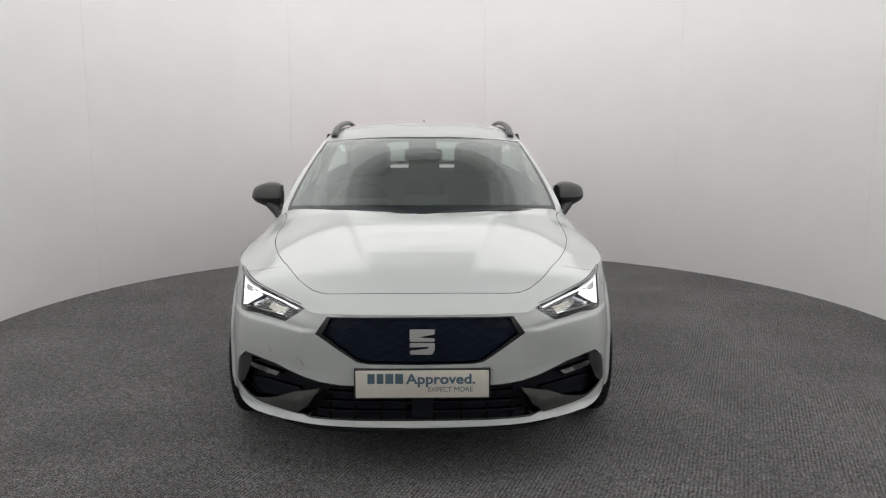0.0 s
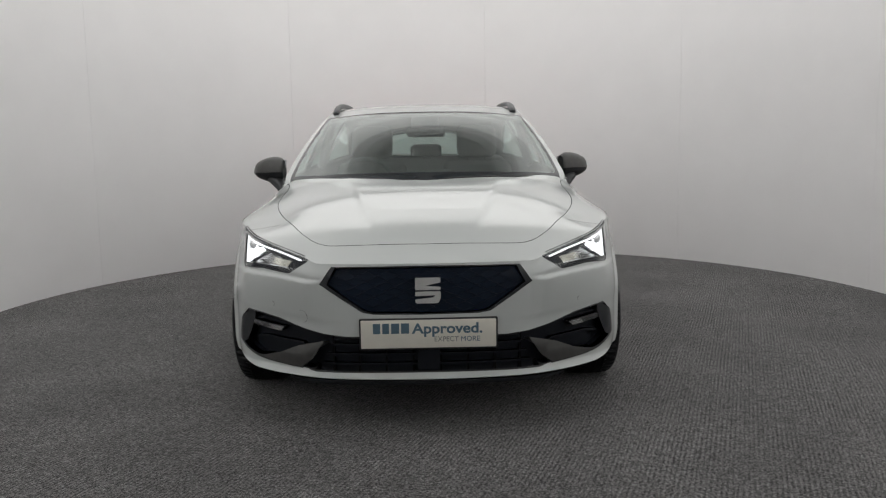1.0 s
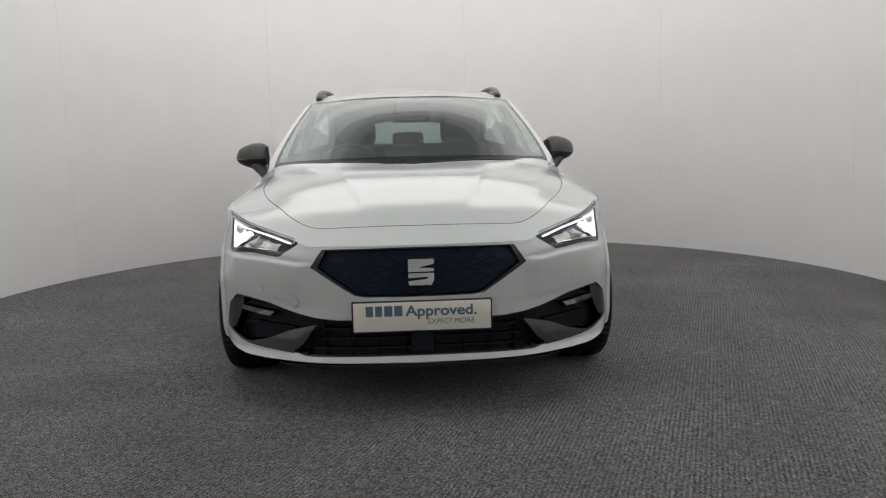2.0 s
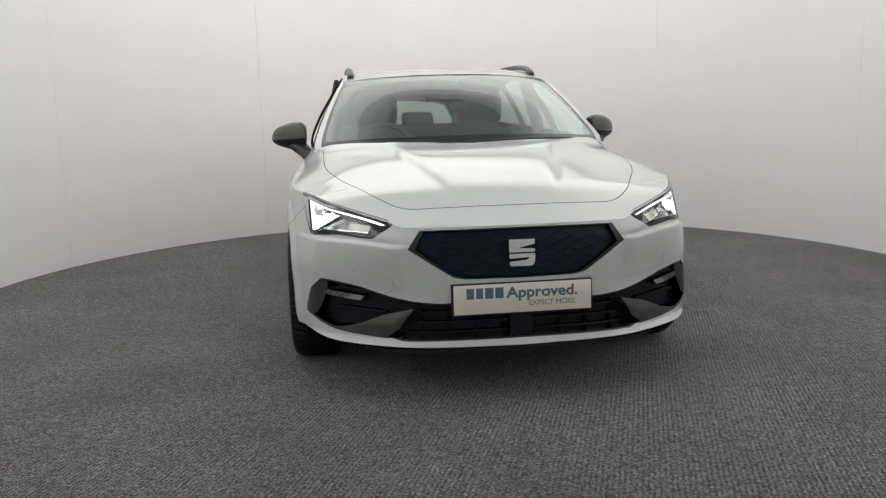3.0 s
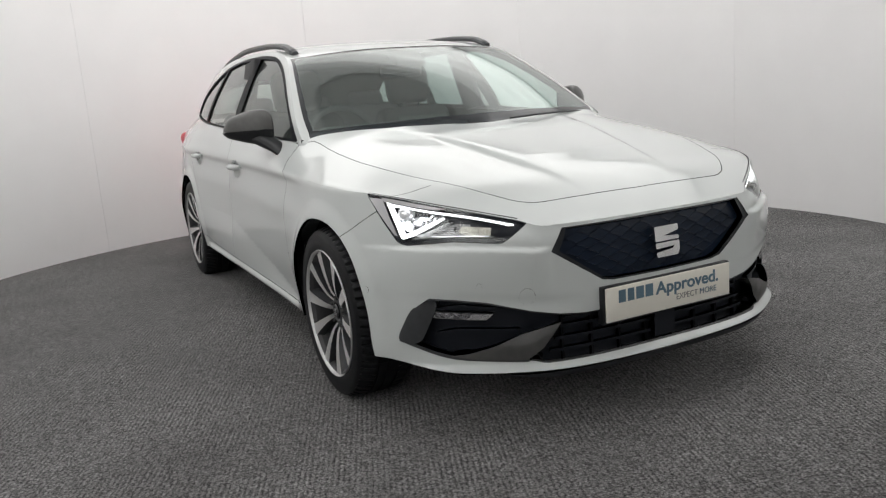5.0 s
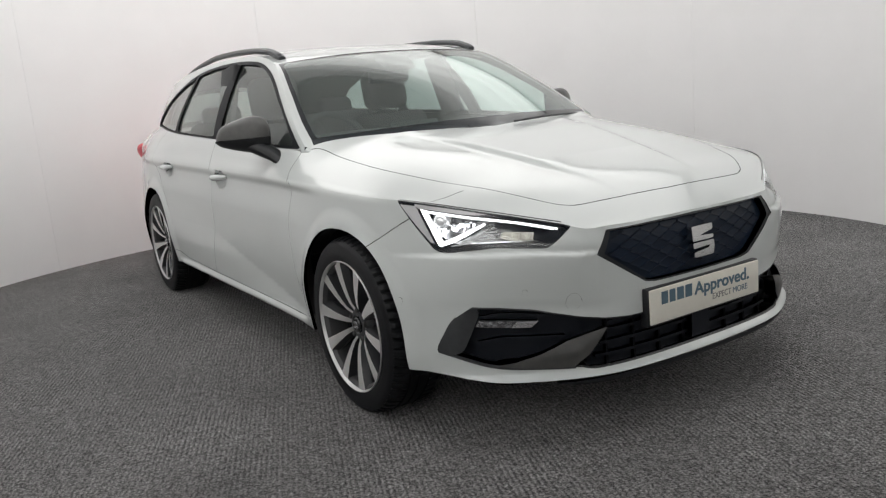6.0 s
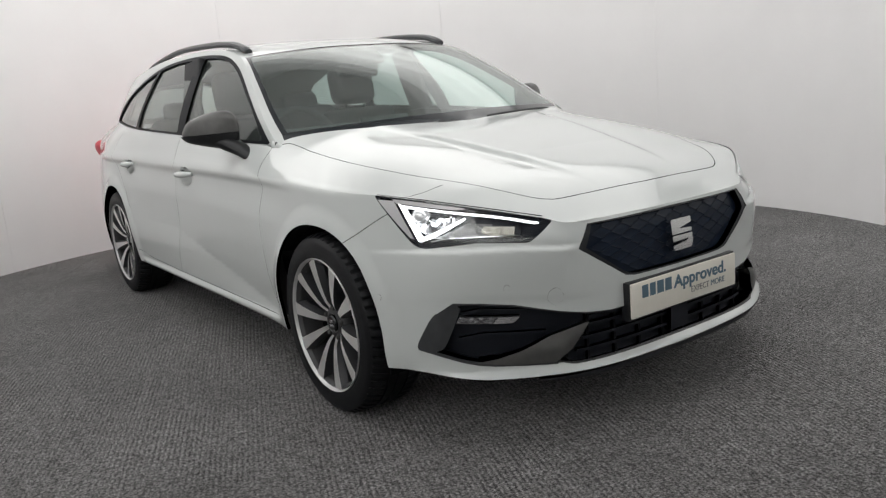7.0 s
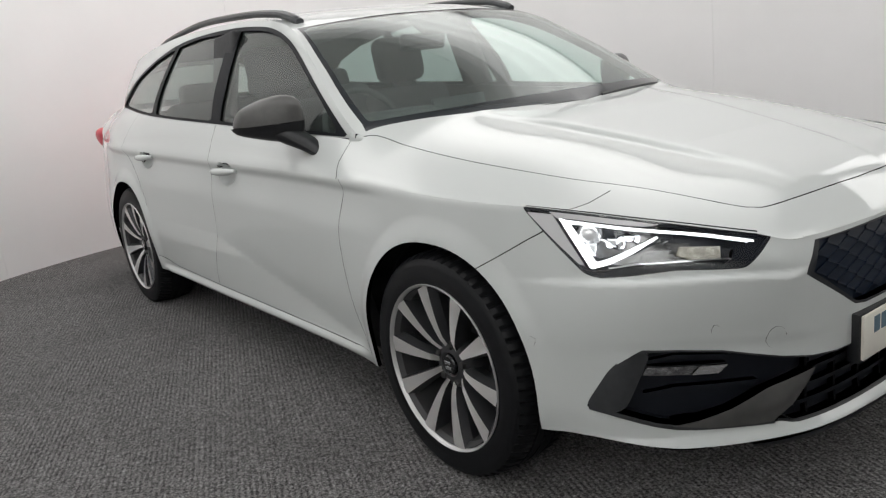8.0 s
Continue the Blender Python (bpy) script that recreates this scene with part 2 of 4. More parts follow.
def spline(xs, ys):
    """A natural cubic spline through the knots."""
    x, y = np.array(xs, float), np.array(ys, float)
    n, h = len(x), np.diff(x)
    a, b = np.eye(n), np.zeros(n)
    for i in range(1, n - 1):
        a[i, i - 1:i + 2] = h[i - 1], 2 * (h[i - 1] + h[i]), h[i]
        b[i] = 6 * ((y[i + 1] - y[i]) / h[i] - (y[i] - y[i - 1]) / h[i - 1])
    a[0, 0] = a[-1, -1] = 1
    k = np.linalg.solve(a, b)

    def f(v):
        v = min(max(v, x[0]), x[-1])
        i = min(max(int(np.searchsorted(x, v)) - 1, 0), n - 2)
        t, u = v - x[i], x[i + 1] - v
        return float((k[i] * u ** 3 + k[i + 1] * t ** 3) / (6 * h[i])
                     + (y[i] / h[i] - k[i] * h[i] / 6) * u + (y[i + 1] / h[i] - k[i + 1] * h[i] / 6) * t)
    return f


# plan of the body at bumper height, from the middle of the nose round to the middle of the tail
OUT_X = [0, .25, .42, .55, .66, .745, .80, .845, .875, .890, .893, .888, .888, .893, .895, .868, .806, .735, .60, .34, 0]
OUT_Y = [.055, .062, .092, .152, .222, .300, .40, .53, .68, .87, 1.15, 1.5, 2.3, 3.2, 3.55, 3.95, 4.28, 4.5, 4.62, 4.67, 4.68]
ARC = [0.0]
for i in range(20):
    ARC.append(ARC[-1] + math.hypot(OUT_X[i + 1] - OUT_X[i], OUT_Y[i + 1] - OUT_Y[i]))
out_x, out_y = spline(ARC, OUT_X), spline(ARC, OUT_Y)
GIRTH = ARC[20]


def at_y(y):
    """The length along the outline at which the flank lies at y."""
    a, b = ARC[3], ARC[17]
    for _ in range(40):
        c = (a + b) / 2
        a, b = (c, b) if out_y(c) < y else (a, c)
    return (a + b) / 2


# offsets from that plan by height: at the sill, over it, mid flank, and at the shoulder crease
K = ARC
off_low = pchip([K[0], K[4], K[7], K[9], K[11], K[13], K[15], K[20]], [.0, .0, -.02, -.03, -.045, -.045, -.03, -.03])
off_sill = pchip([K[0], K[7], K[9], K[11], K[13], K[15], K[20]], [0, .0, -.008, -.022, -.022, -.008, 0])
off_mid = pchip([K[0], K[2], K[5], K[8], K[9], K[11], K[12], K[13], K[14], K[20]], [0, 0, 0, 0, .002, -.006, -.008, -.006, .002, 0])
off_high = pchip([K[0], K[2], K[4], K[6], K[8], K[10], K[12], K[14], K[16], K[20]], [-.004, -.004, -.02, -.028, -.014, -.010, -.014, -.014, -.016, -.01])
off_top = pchip([K[0], K[1], K[2], 0.52, K[5], K[7], K[8], K[9], K[10], K[12], K[14], K[16], K[20]],
                [-.018, -.02, -.023, -.046, -.062, -.058, -.036, -.026, -.024, -.028, -.03, -.05, -.05])
z_top = pchip([K[0], K[1], K[2], 0.52, K[5], K[7], K[9], K[10], K[12], K[14], K[16], K[18], K[20]],
              [.660, .660, .660, .683, .742, .768, .786, .800, .818, .835, .86, .97, .97])
z_sill = pchip([K[0], K[4], K[6], K[7], K[9], K[10], K[12], K[14], K[16], K[20]], [.212, .222, .236, .234, .232, .226, .234, .240, .27, .28])
HUB_F, HUB_R = .863, 3.545
ARCHES = ((.858, .290, .375), (3.548, .298, .368))      # centre along, height, rise of the wheel openings


ARCH_HALF, ARCH_POWER = .340, 2.2      # half width of the openings, and how square they are


def z_low(s):
    """The lower edge of the flank: sill or wheel arch."""
    z, y = z_sill(s), out_y(s)
    if K[5] < s < K[17]:
        for c, h, r in ARCHES:
            t = abs(y - c) / ARCH_HALF
            if t < 1:
                z = max(z, h + r * (1 - t ** ARCH_POWER) ** (1 / ARCH_POWER))
    return z


def out_normal(s):
    a, b = max(s - .004, 0), min(s + .004, GIRTH)
    dx, dy = out_x(b) - out_x(a), out_y(b) - out_y(a)
    if s < .004 or s > GIRTH - .004:
        dx, dy = (1, 0) if s < 1 else (-1, 0)
    d = math.hypot(dx, dy)
    return dy / d, -dx / d


LEDGE_S, LEDGE_Z = (.40, .465, .554, .66, .80, .937, 1.12), (.590, .590, .598, .604, .606, .602, .594)      # the crease under the lamps
ledge = pchip(LEDGE_S, LEDGE_Z)
SCOOP = pchip([1.15, 1.35, 1.7, 2.4, 2.8, 3.2], [0, .009, .017, .018, .011, 0])


def lerp(a, b, t):
    return a + (b - a) * t


def bump(v, c, w):
    """A soft hump of height 1 at c, gone at c - w and c + w."""
    t = abs(v - c) / w
    return 0 if t >= 1 else (1 - t * t) ** 2


def ease(t):
    """A soft step from 0 to 1."""
    t = min(max(t, 0), 1)
    return t * t * (3 - 2 * t)


FOUND = {}


def skirt(s, z):
    key = (round(s, 6), round(z, 6))
    if key not in FOUND:
        FOUND[key] = shape_of_flank(s, z)
    return FOUND[key].copy()


def shape_of_flank(s, z):
    """A point of the flank, right half mirrored to +x: s along the outline, z the height."""
    zt = z_top(s)
    o = pchip([.18, .30, .45, min(.62, zt - .06), zt, zt + .3], [off_low(s), off_sill(s), off_mid(s), off_high(s), off_top(s), off_top(s) - .1])(z)
    y = out_y(s)
    # flares round the wheels
    for c, h, r in ARCHES:
        if K[6] < s < K[17]:
            o += .012 * bump(math.hypot((y - c) * r / ARCH_HALF, z - h), r, .075)
    # the hollow along the doors, deepest on a line that climbs to the rear
    if 1.15 < y < 3.2 and K[8] < s < K[16]:
        amp = SCOOP(y)
        zc = lerp(.29, .51, min(max((y - 1.3) / 1.15, 0), 1))
        t = (zt - .04 - z) / (zt - .04 - zc) if z > zc else (z - .255) / (zc - .255)
        t = min(max(t, 0), 1)
        o -= amp * (t * t * (3 - 2 * t) * .4 + t * .6)
    if .95 < y < 4.1 and K[7] < s < K[16]:
        # the undercut below the shoulder crease
        t = zt - z
        o -= .012 * ease(t / .038) * (1 - ease((t - .045) / .12)) * ease((y - .95) / .35) * ease((4.1 - y) / .3)
    if 1.24 < y < 3.2 and K[8] < s < K[16]:
        # the rolled foot of the sill
        o += .013 * bump(z, .247, .026) * ease((y - 1.24) / .1) * ease((3.2 - y) / .1)
    if s < 1.15:
        # the ledge under the lamps, the one over the intake, and the lip at the foot
        f = min(max((s - .40) / .06, 0), 1) * min(max((1.12 - s) / .3, 0), 1)
        zl = ledge(s)
        o += f * .015 * ease((zl + .014 - z) / .018) * (1 - ease((zl - .004 - z) / .17))
        zp = lerp(.452, .480, min(max((s - .4) / .3, 0), 1))
        f = min(max((s - .30) / .15, 0), 1) * min(max((.95 - s) / .2, 0), 1)
        o += f * (-.003) * ease((zp - z) / .028) * (1 - ease((zp - .03 - z) / .05))
        o += .020 * min(max((.242 - z) / .022, 0), 1) * min(max((.98 - s) / .25, 0), 1) * (1 if z > .205 else max(1 - (.205 - z) / .03, .2))
    nx, ny = out_normal(s)
    return Vector((out_x(s) + nx * o, y + ny * o, z))


x_belt = pchip([1.0, 1.36, 2.0, 2.6, 3.0, 3.5, 3.95, 4.1, 4.3, 4.6], [.745, .768, .795, .802, .792, .748, .681, .652, .588, .47])
z_belt = pchip([1.0, 1.36, 2.5, 3.45, 4.0, 4.6], [.905, .913, .962, 1.0, 1.03, 1.04])

# the upper surface: bonnet, wings, and the band under the windows
z_mid = spline([.0735, .20, .45, .87, 1.25, 1.6, 2.3, 3.3, 4.2, 4.7], [.6605, .733, .806, .893, .966, 1.064, 1.13, 1.15, 1.12, 1.0])
power = pchip([.06, .3, .87, 1.3, 1.7, 4.7], [2.2, 2.8, 4.6, 5.0, 6.2, 6.0])
EDGE_S = np.concatenate([np.linspace(0, 1.3, 500), np.linspace(1.3, GIRTH, 700)[1:]])
EDGE = [skirt(s, z_top(s)) for s in EDGE_S]
EDGE_Y = np.maximum.accumulate(np.array([p.y for p in EDGE]) + np.arange(len(EDGE)) * 1e-7)
FINE_Y = np.linspace(EDGE_Y[0], EDGE_Y[-1], 2400)
FINE_X, FINE_Z = np.interp(FINE_Y, EDGE_Y, [p.x for p in EDGE]), np.interp(FINE_Y, EDGE_Y, [p.z for p in EDGE])


def softened(v, lo=.62, hi=4.2, width=70):
    """The crest with its small kinks averaged out, where it runs along the flank."""
    k = np.hanning(2 * width + 1)
    w = np.convolve(np.pad(v, width, mode="edge"), k / k.sum(), mode="valid")
    m = np.clip((FINE_Y - lo) / .2, 0, 1) * np.clip((hi - FINE_Y) / .2, 0, 1)
    return v + (w - v) * m


FINE_X, FINE_Z = softened(FINE_X), softened(FINE_Z)


def edge_x(y):
    return max(float(np.interp(y, FINE_Y, FINE_X)), .15)


def edge_z(y):
    return float(np.interp(y, FINE_Y, FINE_Z))


def deck(x, y):
    """The height of the upper surface over the plan."""
    w = min(abs(x) / max(edge_x(y), 1e-4), 1.0)
    a, b = z_mid(y), edge_z(y)
    if y > 1.15:
        c = b + (z_belt(y) - b) / (1 - min(x_belt(y) / edge_x(y), .97) ** power(y))
        a = lerp(a, c, ease((y - 1.15) / .35))
    z = a - (a - b) * w ** power(y)
    # the two creases that run up the bonnet, and the swage outside them
    if y < 1.4:
        ax = abs(x)
        c = .207 + (y - .256) * .218
        k = min(max((y - .18) / .35, 0), 1) * (1 - .75 * ease((y - .88) / .24))
        z += .013 * k / (1 + math.exp((ax - c) / .0085))
    return z


# windows and roof
z_rail = pchip([1.30, 1.45, 1.70, 1.97, 2.15, 2.35, 2.7, 3.1, 3.6, 4.05, 4.45, 4.62], [.905, .994, 1.150, 1.287, 1.330, 1.350, 1.363, 1.361, 1.338, 1.298, 1.240, 1.205])
z_roof = spline([1.80, 1.9, 2.2, 2.8, 3.4, 4.0, 4.45, 4.75], [1.300, 1.322, 1.368, 1.400, 1.397, 1.365, 1.315, 1.27])


def cabin(y, z):
    """The half width of the cabin's side."""
    t = max(z - z_belt(y), -.1) / .38
    return x_belt(y) - .195 * (max(t, 0) ** 1.35) - .02 * t


def roof(x, y):
    xr = cabin(y, z_rail(y))
    a, b = z_roof(y), z_rail(y)
    return a - (a - b) * min(abs(x) / xr, 1.0) ** 2.6


def normal_of(place, u, v, e=2e-3):
    """The outward normal of a surface."""
    p = place(u, v)
    n = (place(u + e, v) - place(u - e, v)).cross(place(u, v + e) - place(u, v - e))
    n = n.normalized() if n.length > 1e-12 else Vector((0, 0, 1))
    return p, (-n if n.dot(Vector((p.x * .6, p.y - 2.3, (p.z - .55) * 2))) < 0 else n)


CREST = {}


def crest_normal(y):
    """The mean normal on the shoulder crease, which is rounded off."""
    key = round(y, 2)
    if key not in CREST:
        s = at_y(key)
        a = normal_of(skirt, s, z_top(s) - .004)[1]
        b = normal_of(lambda x, q: Vector((x, q, deck(x, q))), edge_x(key) - .004, key)[1]
        CREST[key] = (a + b).normalized()
    return CREST[key]


def rounding(y):
    """How strongly the crease is rounded along the car."""
    return min(max((y - .50) / .25, 0), 1) * (1 - min(max((y - 4.1) / .25, 0), 1)) * lerp(1.0, .8, min(max((y - 1.0) / .6, 0), 1))


def round_flank(s, z, p, n):
    k = rounding(p.y)
    if s < K[5] or s > K[17] or k <= 0:
        return n
    t = 1 - min((z_top(s) - z) / .022, 1)
    return n.lerp(crest_normal(p.y), k * t * t).normalized()


def round_deck(x, y, p, n):
    k = rounding(y)
    if k <= 0:
        return n
    t = 1 - min((edge_x(y) - abs(x)) / .022, 1)
    m = crest_normal(y)
    return n.lerp(m if x >= 0 else Vector((-m.x, m.y, m.z)), k * max(t, 0) ** 2).normalized()


# ---- the booth: carpeted floor, round white wall, ceiling with its lamps ----
def white_wall():
    m = grain(material("white_wall_board", (.91, .90, .90), .75), 3.0, .012, .0008, 6)
    return m


def carpet():
    """Grey ribbed needle felt: ribs that run straight, over mottled tufts."""
    m = material("ribbed_carpet", (.10, .098, .095), .95, spec=.1)
    t = m.node_tree
    n, l = t.nodes, t.links
    b = n["Principled BSDF"]
    b.inputs["Sheen Weight"].default_value, b.inputs["Sheen Roughness"].default_value = .22, .45
    co = n.new("ShaderNodeTexCoord")
    turn = n.new("ShaderNodeMapping")
    turn.inputs["Rotation"].default_value = (0, 0, radians(22))
    l.new(co.outputs["Object"], turn.inputs["Vector"])
    wave = n.new("ShaderNodeTexWave")
    wave.wave_type, wave.bands_direction = "BANDS", "X"
    wave.inputs["Scale"].default_value = 19
    wave.inputs["Distortion"].default_value = 2.4
    wave.inputs["Detail"].default_value = 3
    wave.inputs["Detail Scale"].default_value = 6
    l.new(turn.outputs[0], wave.inputs["Vector"])
    loop = n.new("ShaderNodeTexVoronoi")
    loop.inputs["Scale"].default_value = 120
    l.new(turn.outputs[0], loop.inputs["Vector"])

    def noise(scale, detail):
        q = n.new("ShaderNodeTexNoise")
        q.inputs["Scale"].default_value, q.inputs["Detail"].default_value = scale, detail
        l.new(co.outputs["Object"], q.inputs["Vector"])
        return q.outputs["Fac"]

    def span(value, lo, hi, a, c):
        q = n.new("ShaderNodeMapRange")
        for k, v in (("From Min", lo), ("From Max", hi), ("To Min", a), ("To Max", c)):
            q.inputs[k].default_value = v
        l.new(value, q.inputs["Value"])
        return q.outputs[0]

    def times(x, y, op="MULTIPLY"):
        q = n.new("ShaderNodeMath")
        q.operation = op
        l.new(x, q.inputs[0])
        l.new(y, q.inputs[1])
        return q.outputs[0]
    worn = noise(3.1, 3)
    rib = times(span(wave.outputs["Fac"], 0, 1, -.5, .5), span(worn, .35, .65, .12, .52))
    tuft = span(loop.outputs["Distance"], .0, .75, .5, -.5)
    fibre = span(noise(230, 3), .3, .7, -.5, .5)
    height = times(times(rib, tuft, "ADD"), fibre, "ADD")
    # relief also scales the colour: shade painted into hollows between ribs and tufts
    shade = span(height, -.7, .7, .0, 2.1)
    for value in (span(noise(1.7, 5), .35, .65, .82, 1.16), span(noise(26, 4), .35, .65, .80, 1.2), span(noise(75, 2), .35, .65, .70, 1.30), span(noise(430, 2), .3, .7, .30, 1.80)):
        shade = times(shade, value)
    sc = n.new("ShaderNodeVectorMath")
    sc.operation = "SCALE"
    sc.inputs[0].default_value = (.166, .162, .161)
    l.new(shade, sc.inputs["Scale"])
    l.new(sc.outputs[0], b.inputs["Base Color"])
    bu = n.new("ShaderNodeBump")
    bu.inputs["Strength"].default_value, bu.inputs["Distance"].default_value = .9, .004
    l.new(height, bu.inputs["Height"])
    l.new(bu.outputs[0], b.inputs["Normal"])
    return m


CARPET, WALL = carpet(), white_wall()
BOOTH_X, BOOTH_Y, BOOTH_R, BOOTH_H = .145, 2.25, 3.175, 3.03
SEAMS = [-100.7, -64.5, -27.7, 8.6, 44.8, 80.2, 116.5]      # degrees round the wall, from +y towards +x

verts, faces = [(-9, -9, 0), (9, -9, 0), (9, 9, 0), (-9, 9, 0), (-9, -9, -.1), (9, -9, -.1), (9, 9, -.1), (-9, 9, -.1)], \
    [(0, 1, 2, 3), (7, 6, 5, 4), (0, 4, 5, 1), (1, 5, 6, 2), (2, 6, 7, 3), (3, 7, 4, 0)]
floor = mesh_object("floor", verts, faces, CARPET)
tagged(floor, "dark grey ribbed carpet floor of a photo booth", "floor", kind="structure")


def wall_panel(a, b, name):
    """One board of the round wall, from angle a to b (degrees from +y towards +x)."""
    bm = bmesh.new()
    n, gap = 12, .014
    grid = []
    for i in range(n + 1):
        th = radians(lerp(a + gap, b - gap, i / n))
        col = []
        for r in (BOOTH_R, BOOTH_R + .05):
            for z in (0.0, BOOTH_H):
                col.append(bm.verts.new((BOOTH_X + r * math.sin(th), BOOTH_Y + r * math.cos(th), z)))
        grid.append(col)
    for p, q in zip(grid, grid[1:]):
        bm.faces.new((p[0], p[1], q[1], q[0]))
        bm.faces.new((p[2], q[2], q[3], p[3]))
        bm.faces.new((p[1], p[3], q[3], q[1]))
        bm.faces.new((p[0], q[0], q[2], p[2]))
    for c in (grid[0], grid[-1]):
        bm.faces.new((c[0], c[2], c[3], c[1]))
    bmesh.ops.recalc_face_normals(bm, faces=bm.faces)
    return part(name, bm, WALL, angle=40)


# ---- the car ----
car = new("car")
tagged(car, "white estate car with black grille and lit headlamps, parked on carpet", "car")

us = set(np.linspace(0, K[8], 62)) | set(np.linspace(K[8], GIRTH, 120))
for c, h, r in ARCHES:
    us = {u for u in us if not (abs(out_y(u) - c) < r + .03 and K[5] < u < K[17])}
    for a in np.linspace(-1, 1, 41):
        us.add(at_y(c + math.copysign(abs(math.sin(a * math.pi / 2)) ** (2 / ARCH_POWER), a) * ARCH_HALF * .9999))
    us |= {at_y(c - ARCH_HALF - k) for k in (.0005, .015, .035)} | {at_y(c + ARCH_HALF + k) for k in (.0005, .015, .035)}
us = sorted(us)
flank = sheet(us, np.linspace(0, 1, 56), z_low, z_top)
for line in ([(-.02, .220), (1.0, .220), (1.0, .242), (-.02, .242)],
             [(s, z + .014) for s, z in zip(LEDGE_S, LEDGE_Z)] + [(s, z + .004) for s, z in zip(LEDGE_S[::-1], LEDGE_Z[::-1])],
             [(s, z - .002) for s, z in zip(LEDGE_S, LEDGE_Z)] + [(s, z - .010) for s, z in zip(LEDGE_S[::-1], LEDGE_Z[::-1])],
             [(1.6, .232), (3.8, .240), (3.8, .252), (1.6, .246)]):
    score(flank, line)

GRILLE_LINE = [(-.05, .6535), (.372, .650), (.417, .583), (.248, .474), (.205, .4665), (-.05, .4635)]
LAMP_LINE = rounded([(.478, .75), (1.085, .84), (1.093, .766), (.930, .6255), (.895, .6145), (.72, .628), (.562, .617), (.478, .671)], .016)
INTAKE_LINE = rounded([(-.05, .380), (.311, .379), (.40, .388), (.483, .404), (.62, .439), (.72, .452), (.80, .457), (.862, .418), (.933, .312), (.835, .293), (.73, .266), (.488, .246), (.45, .236), (-.05, .236)], .012)


def flank_at(s, z):
    return skirt(abs(s), z) if s >= 0 else Vector((-skirt(-s, z).x, skirt(-s, z).y, z))


def nose_seam(s, z):
    return s < 1e-4 or s > GIRTH - 1e-4


GAP, GRILLE, LAMPS, INTAKE, BUMPER, SILL, WING, DOOR_F, DOOR_R, REAR = range(1, 11)
take(flank, GRILLE_LINE, GRILLE)
take(flank, LAMP_LINE, LAMPS)
take(flank, INTAKE_LINE, INTAKE)
HANDLES = ((2.215, .778), (3.18, .801))      # place along and height of the door handles


def bowl_line(y, z):
    u = at_y(y)
    return [(u + (.072 if math.cos(a) > 0 else .098) * math.cos(a), z - .004 + .050 * math.sin(a)) for a in np.linspace(0, 2 * math.pi, 28)[:-1]]


take(flank, bowl_line(*HANDLES[0]), 11)
take(flank, bowl_line(*HANDLES[1]), 12)

GAP_WING = smooth_line([(1.015, .725), (1.042, .7105), (1.072, .696), (1.139, .660), (1.225, .614)], 3)
GAP_DOOR_F = smooth_line([(1.842, .815), (1.833, .77), (1.852, .70), (1.864, .62), (1.850, .52), (1.82, .40), (1.79, .30), (1.76, .262)], 4)
GAP_DOOR_M = smooth_line([(2.90, .83), (2.905, .70), (2.925, .53), (2.965, .42), (2.99, .34), (3.0, .275)], 4)
GAP_DOOR_R = smooth_line([(4.10, .85), (3.98, .78), (3.84, .68), (3.76, .56)], 4)
GAP_SILL = [(1.76, .268), (2.4, .270), (3.0, .275), (3.5, .285), (3.74, .315)]
for line in (GAP_WING, GAP_DOOR_F, GAP_DOOR_M, GAP_DOOR_R, GAP_SILL):
    take(flank, line, GAP, width=.0024)


def before(line, s, z):
    """Whether s lies before an upright line at height z."""
    return s < np.interp(z, [p[1] for p in line][::-1], [p[0] for p in line][::-1])


rest(flank, BUMPER, lambda c: c.x < K[9] and (c.x < 1.03 or before([(.98, .80)] + GAP_WING, c.x, c.y)))
rest(flank, SILL, lambda c: 1.6 < c.x < 3.8 and c.y < np.interp(c.x, [p[0] for p in GAP_SILL], [p[1] for p in GAP_SILL]))
rest(flank, WING, lambda c: c.x < 2.2 and before(GAP_DOOR_F, c.x, c.y))
rest(flank, DOOR_F, lambda c: c.x < 3.2 and before(GAP_DOOR_M, c.x, c.y))
rest(flank, DOOR_R, lambda c: c.x < 4.3 and before(GAP_DOOR_R + [(3.6, .2)], c.x, c.y))
rest(flank, REAR)

bumper = bend("front_bumper", marked(flank, BUMPER), flank_at, PAINT, car, "white painted front bumper", seam=nose_seam, soft=round_flank)
doors = {}
for s in (-1, 1):
    bend("sill_trim", marked(flank, SILL), flank_at, PAINT, car, sides=(s,))
    bend("front_wing", marked(flank, WING), flank_at, PAINT, car, sides=(s,), soft=round_flank)
    doors["f", s] = bend("front_door", marked(flank, DOOR_F), flank_at, PAINT, car, sides=(s,), soft=round_flank)
    doors["r", s] = bend("rear_door", marked(flank, DOOR_R), flank_at, PAINT, car, sides=(s,), soft=round_flank)
rear = bend("rear_body", marked(flank, REAR), flank_at, PAINT, car, seam=nose_seam, soft=round_flank)
bend("inner_shell", marked(flank, GAP, BUMPER, SILL, WING, DOOR_F, DOOR_R, REAR), flank_at, DARK, car, depth=.014, lip=0)
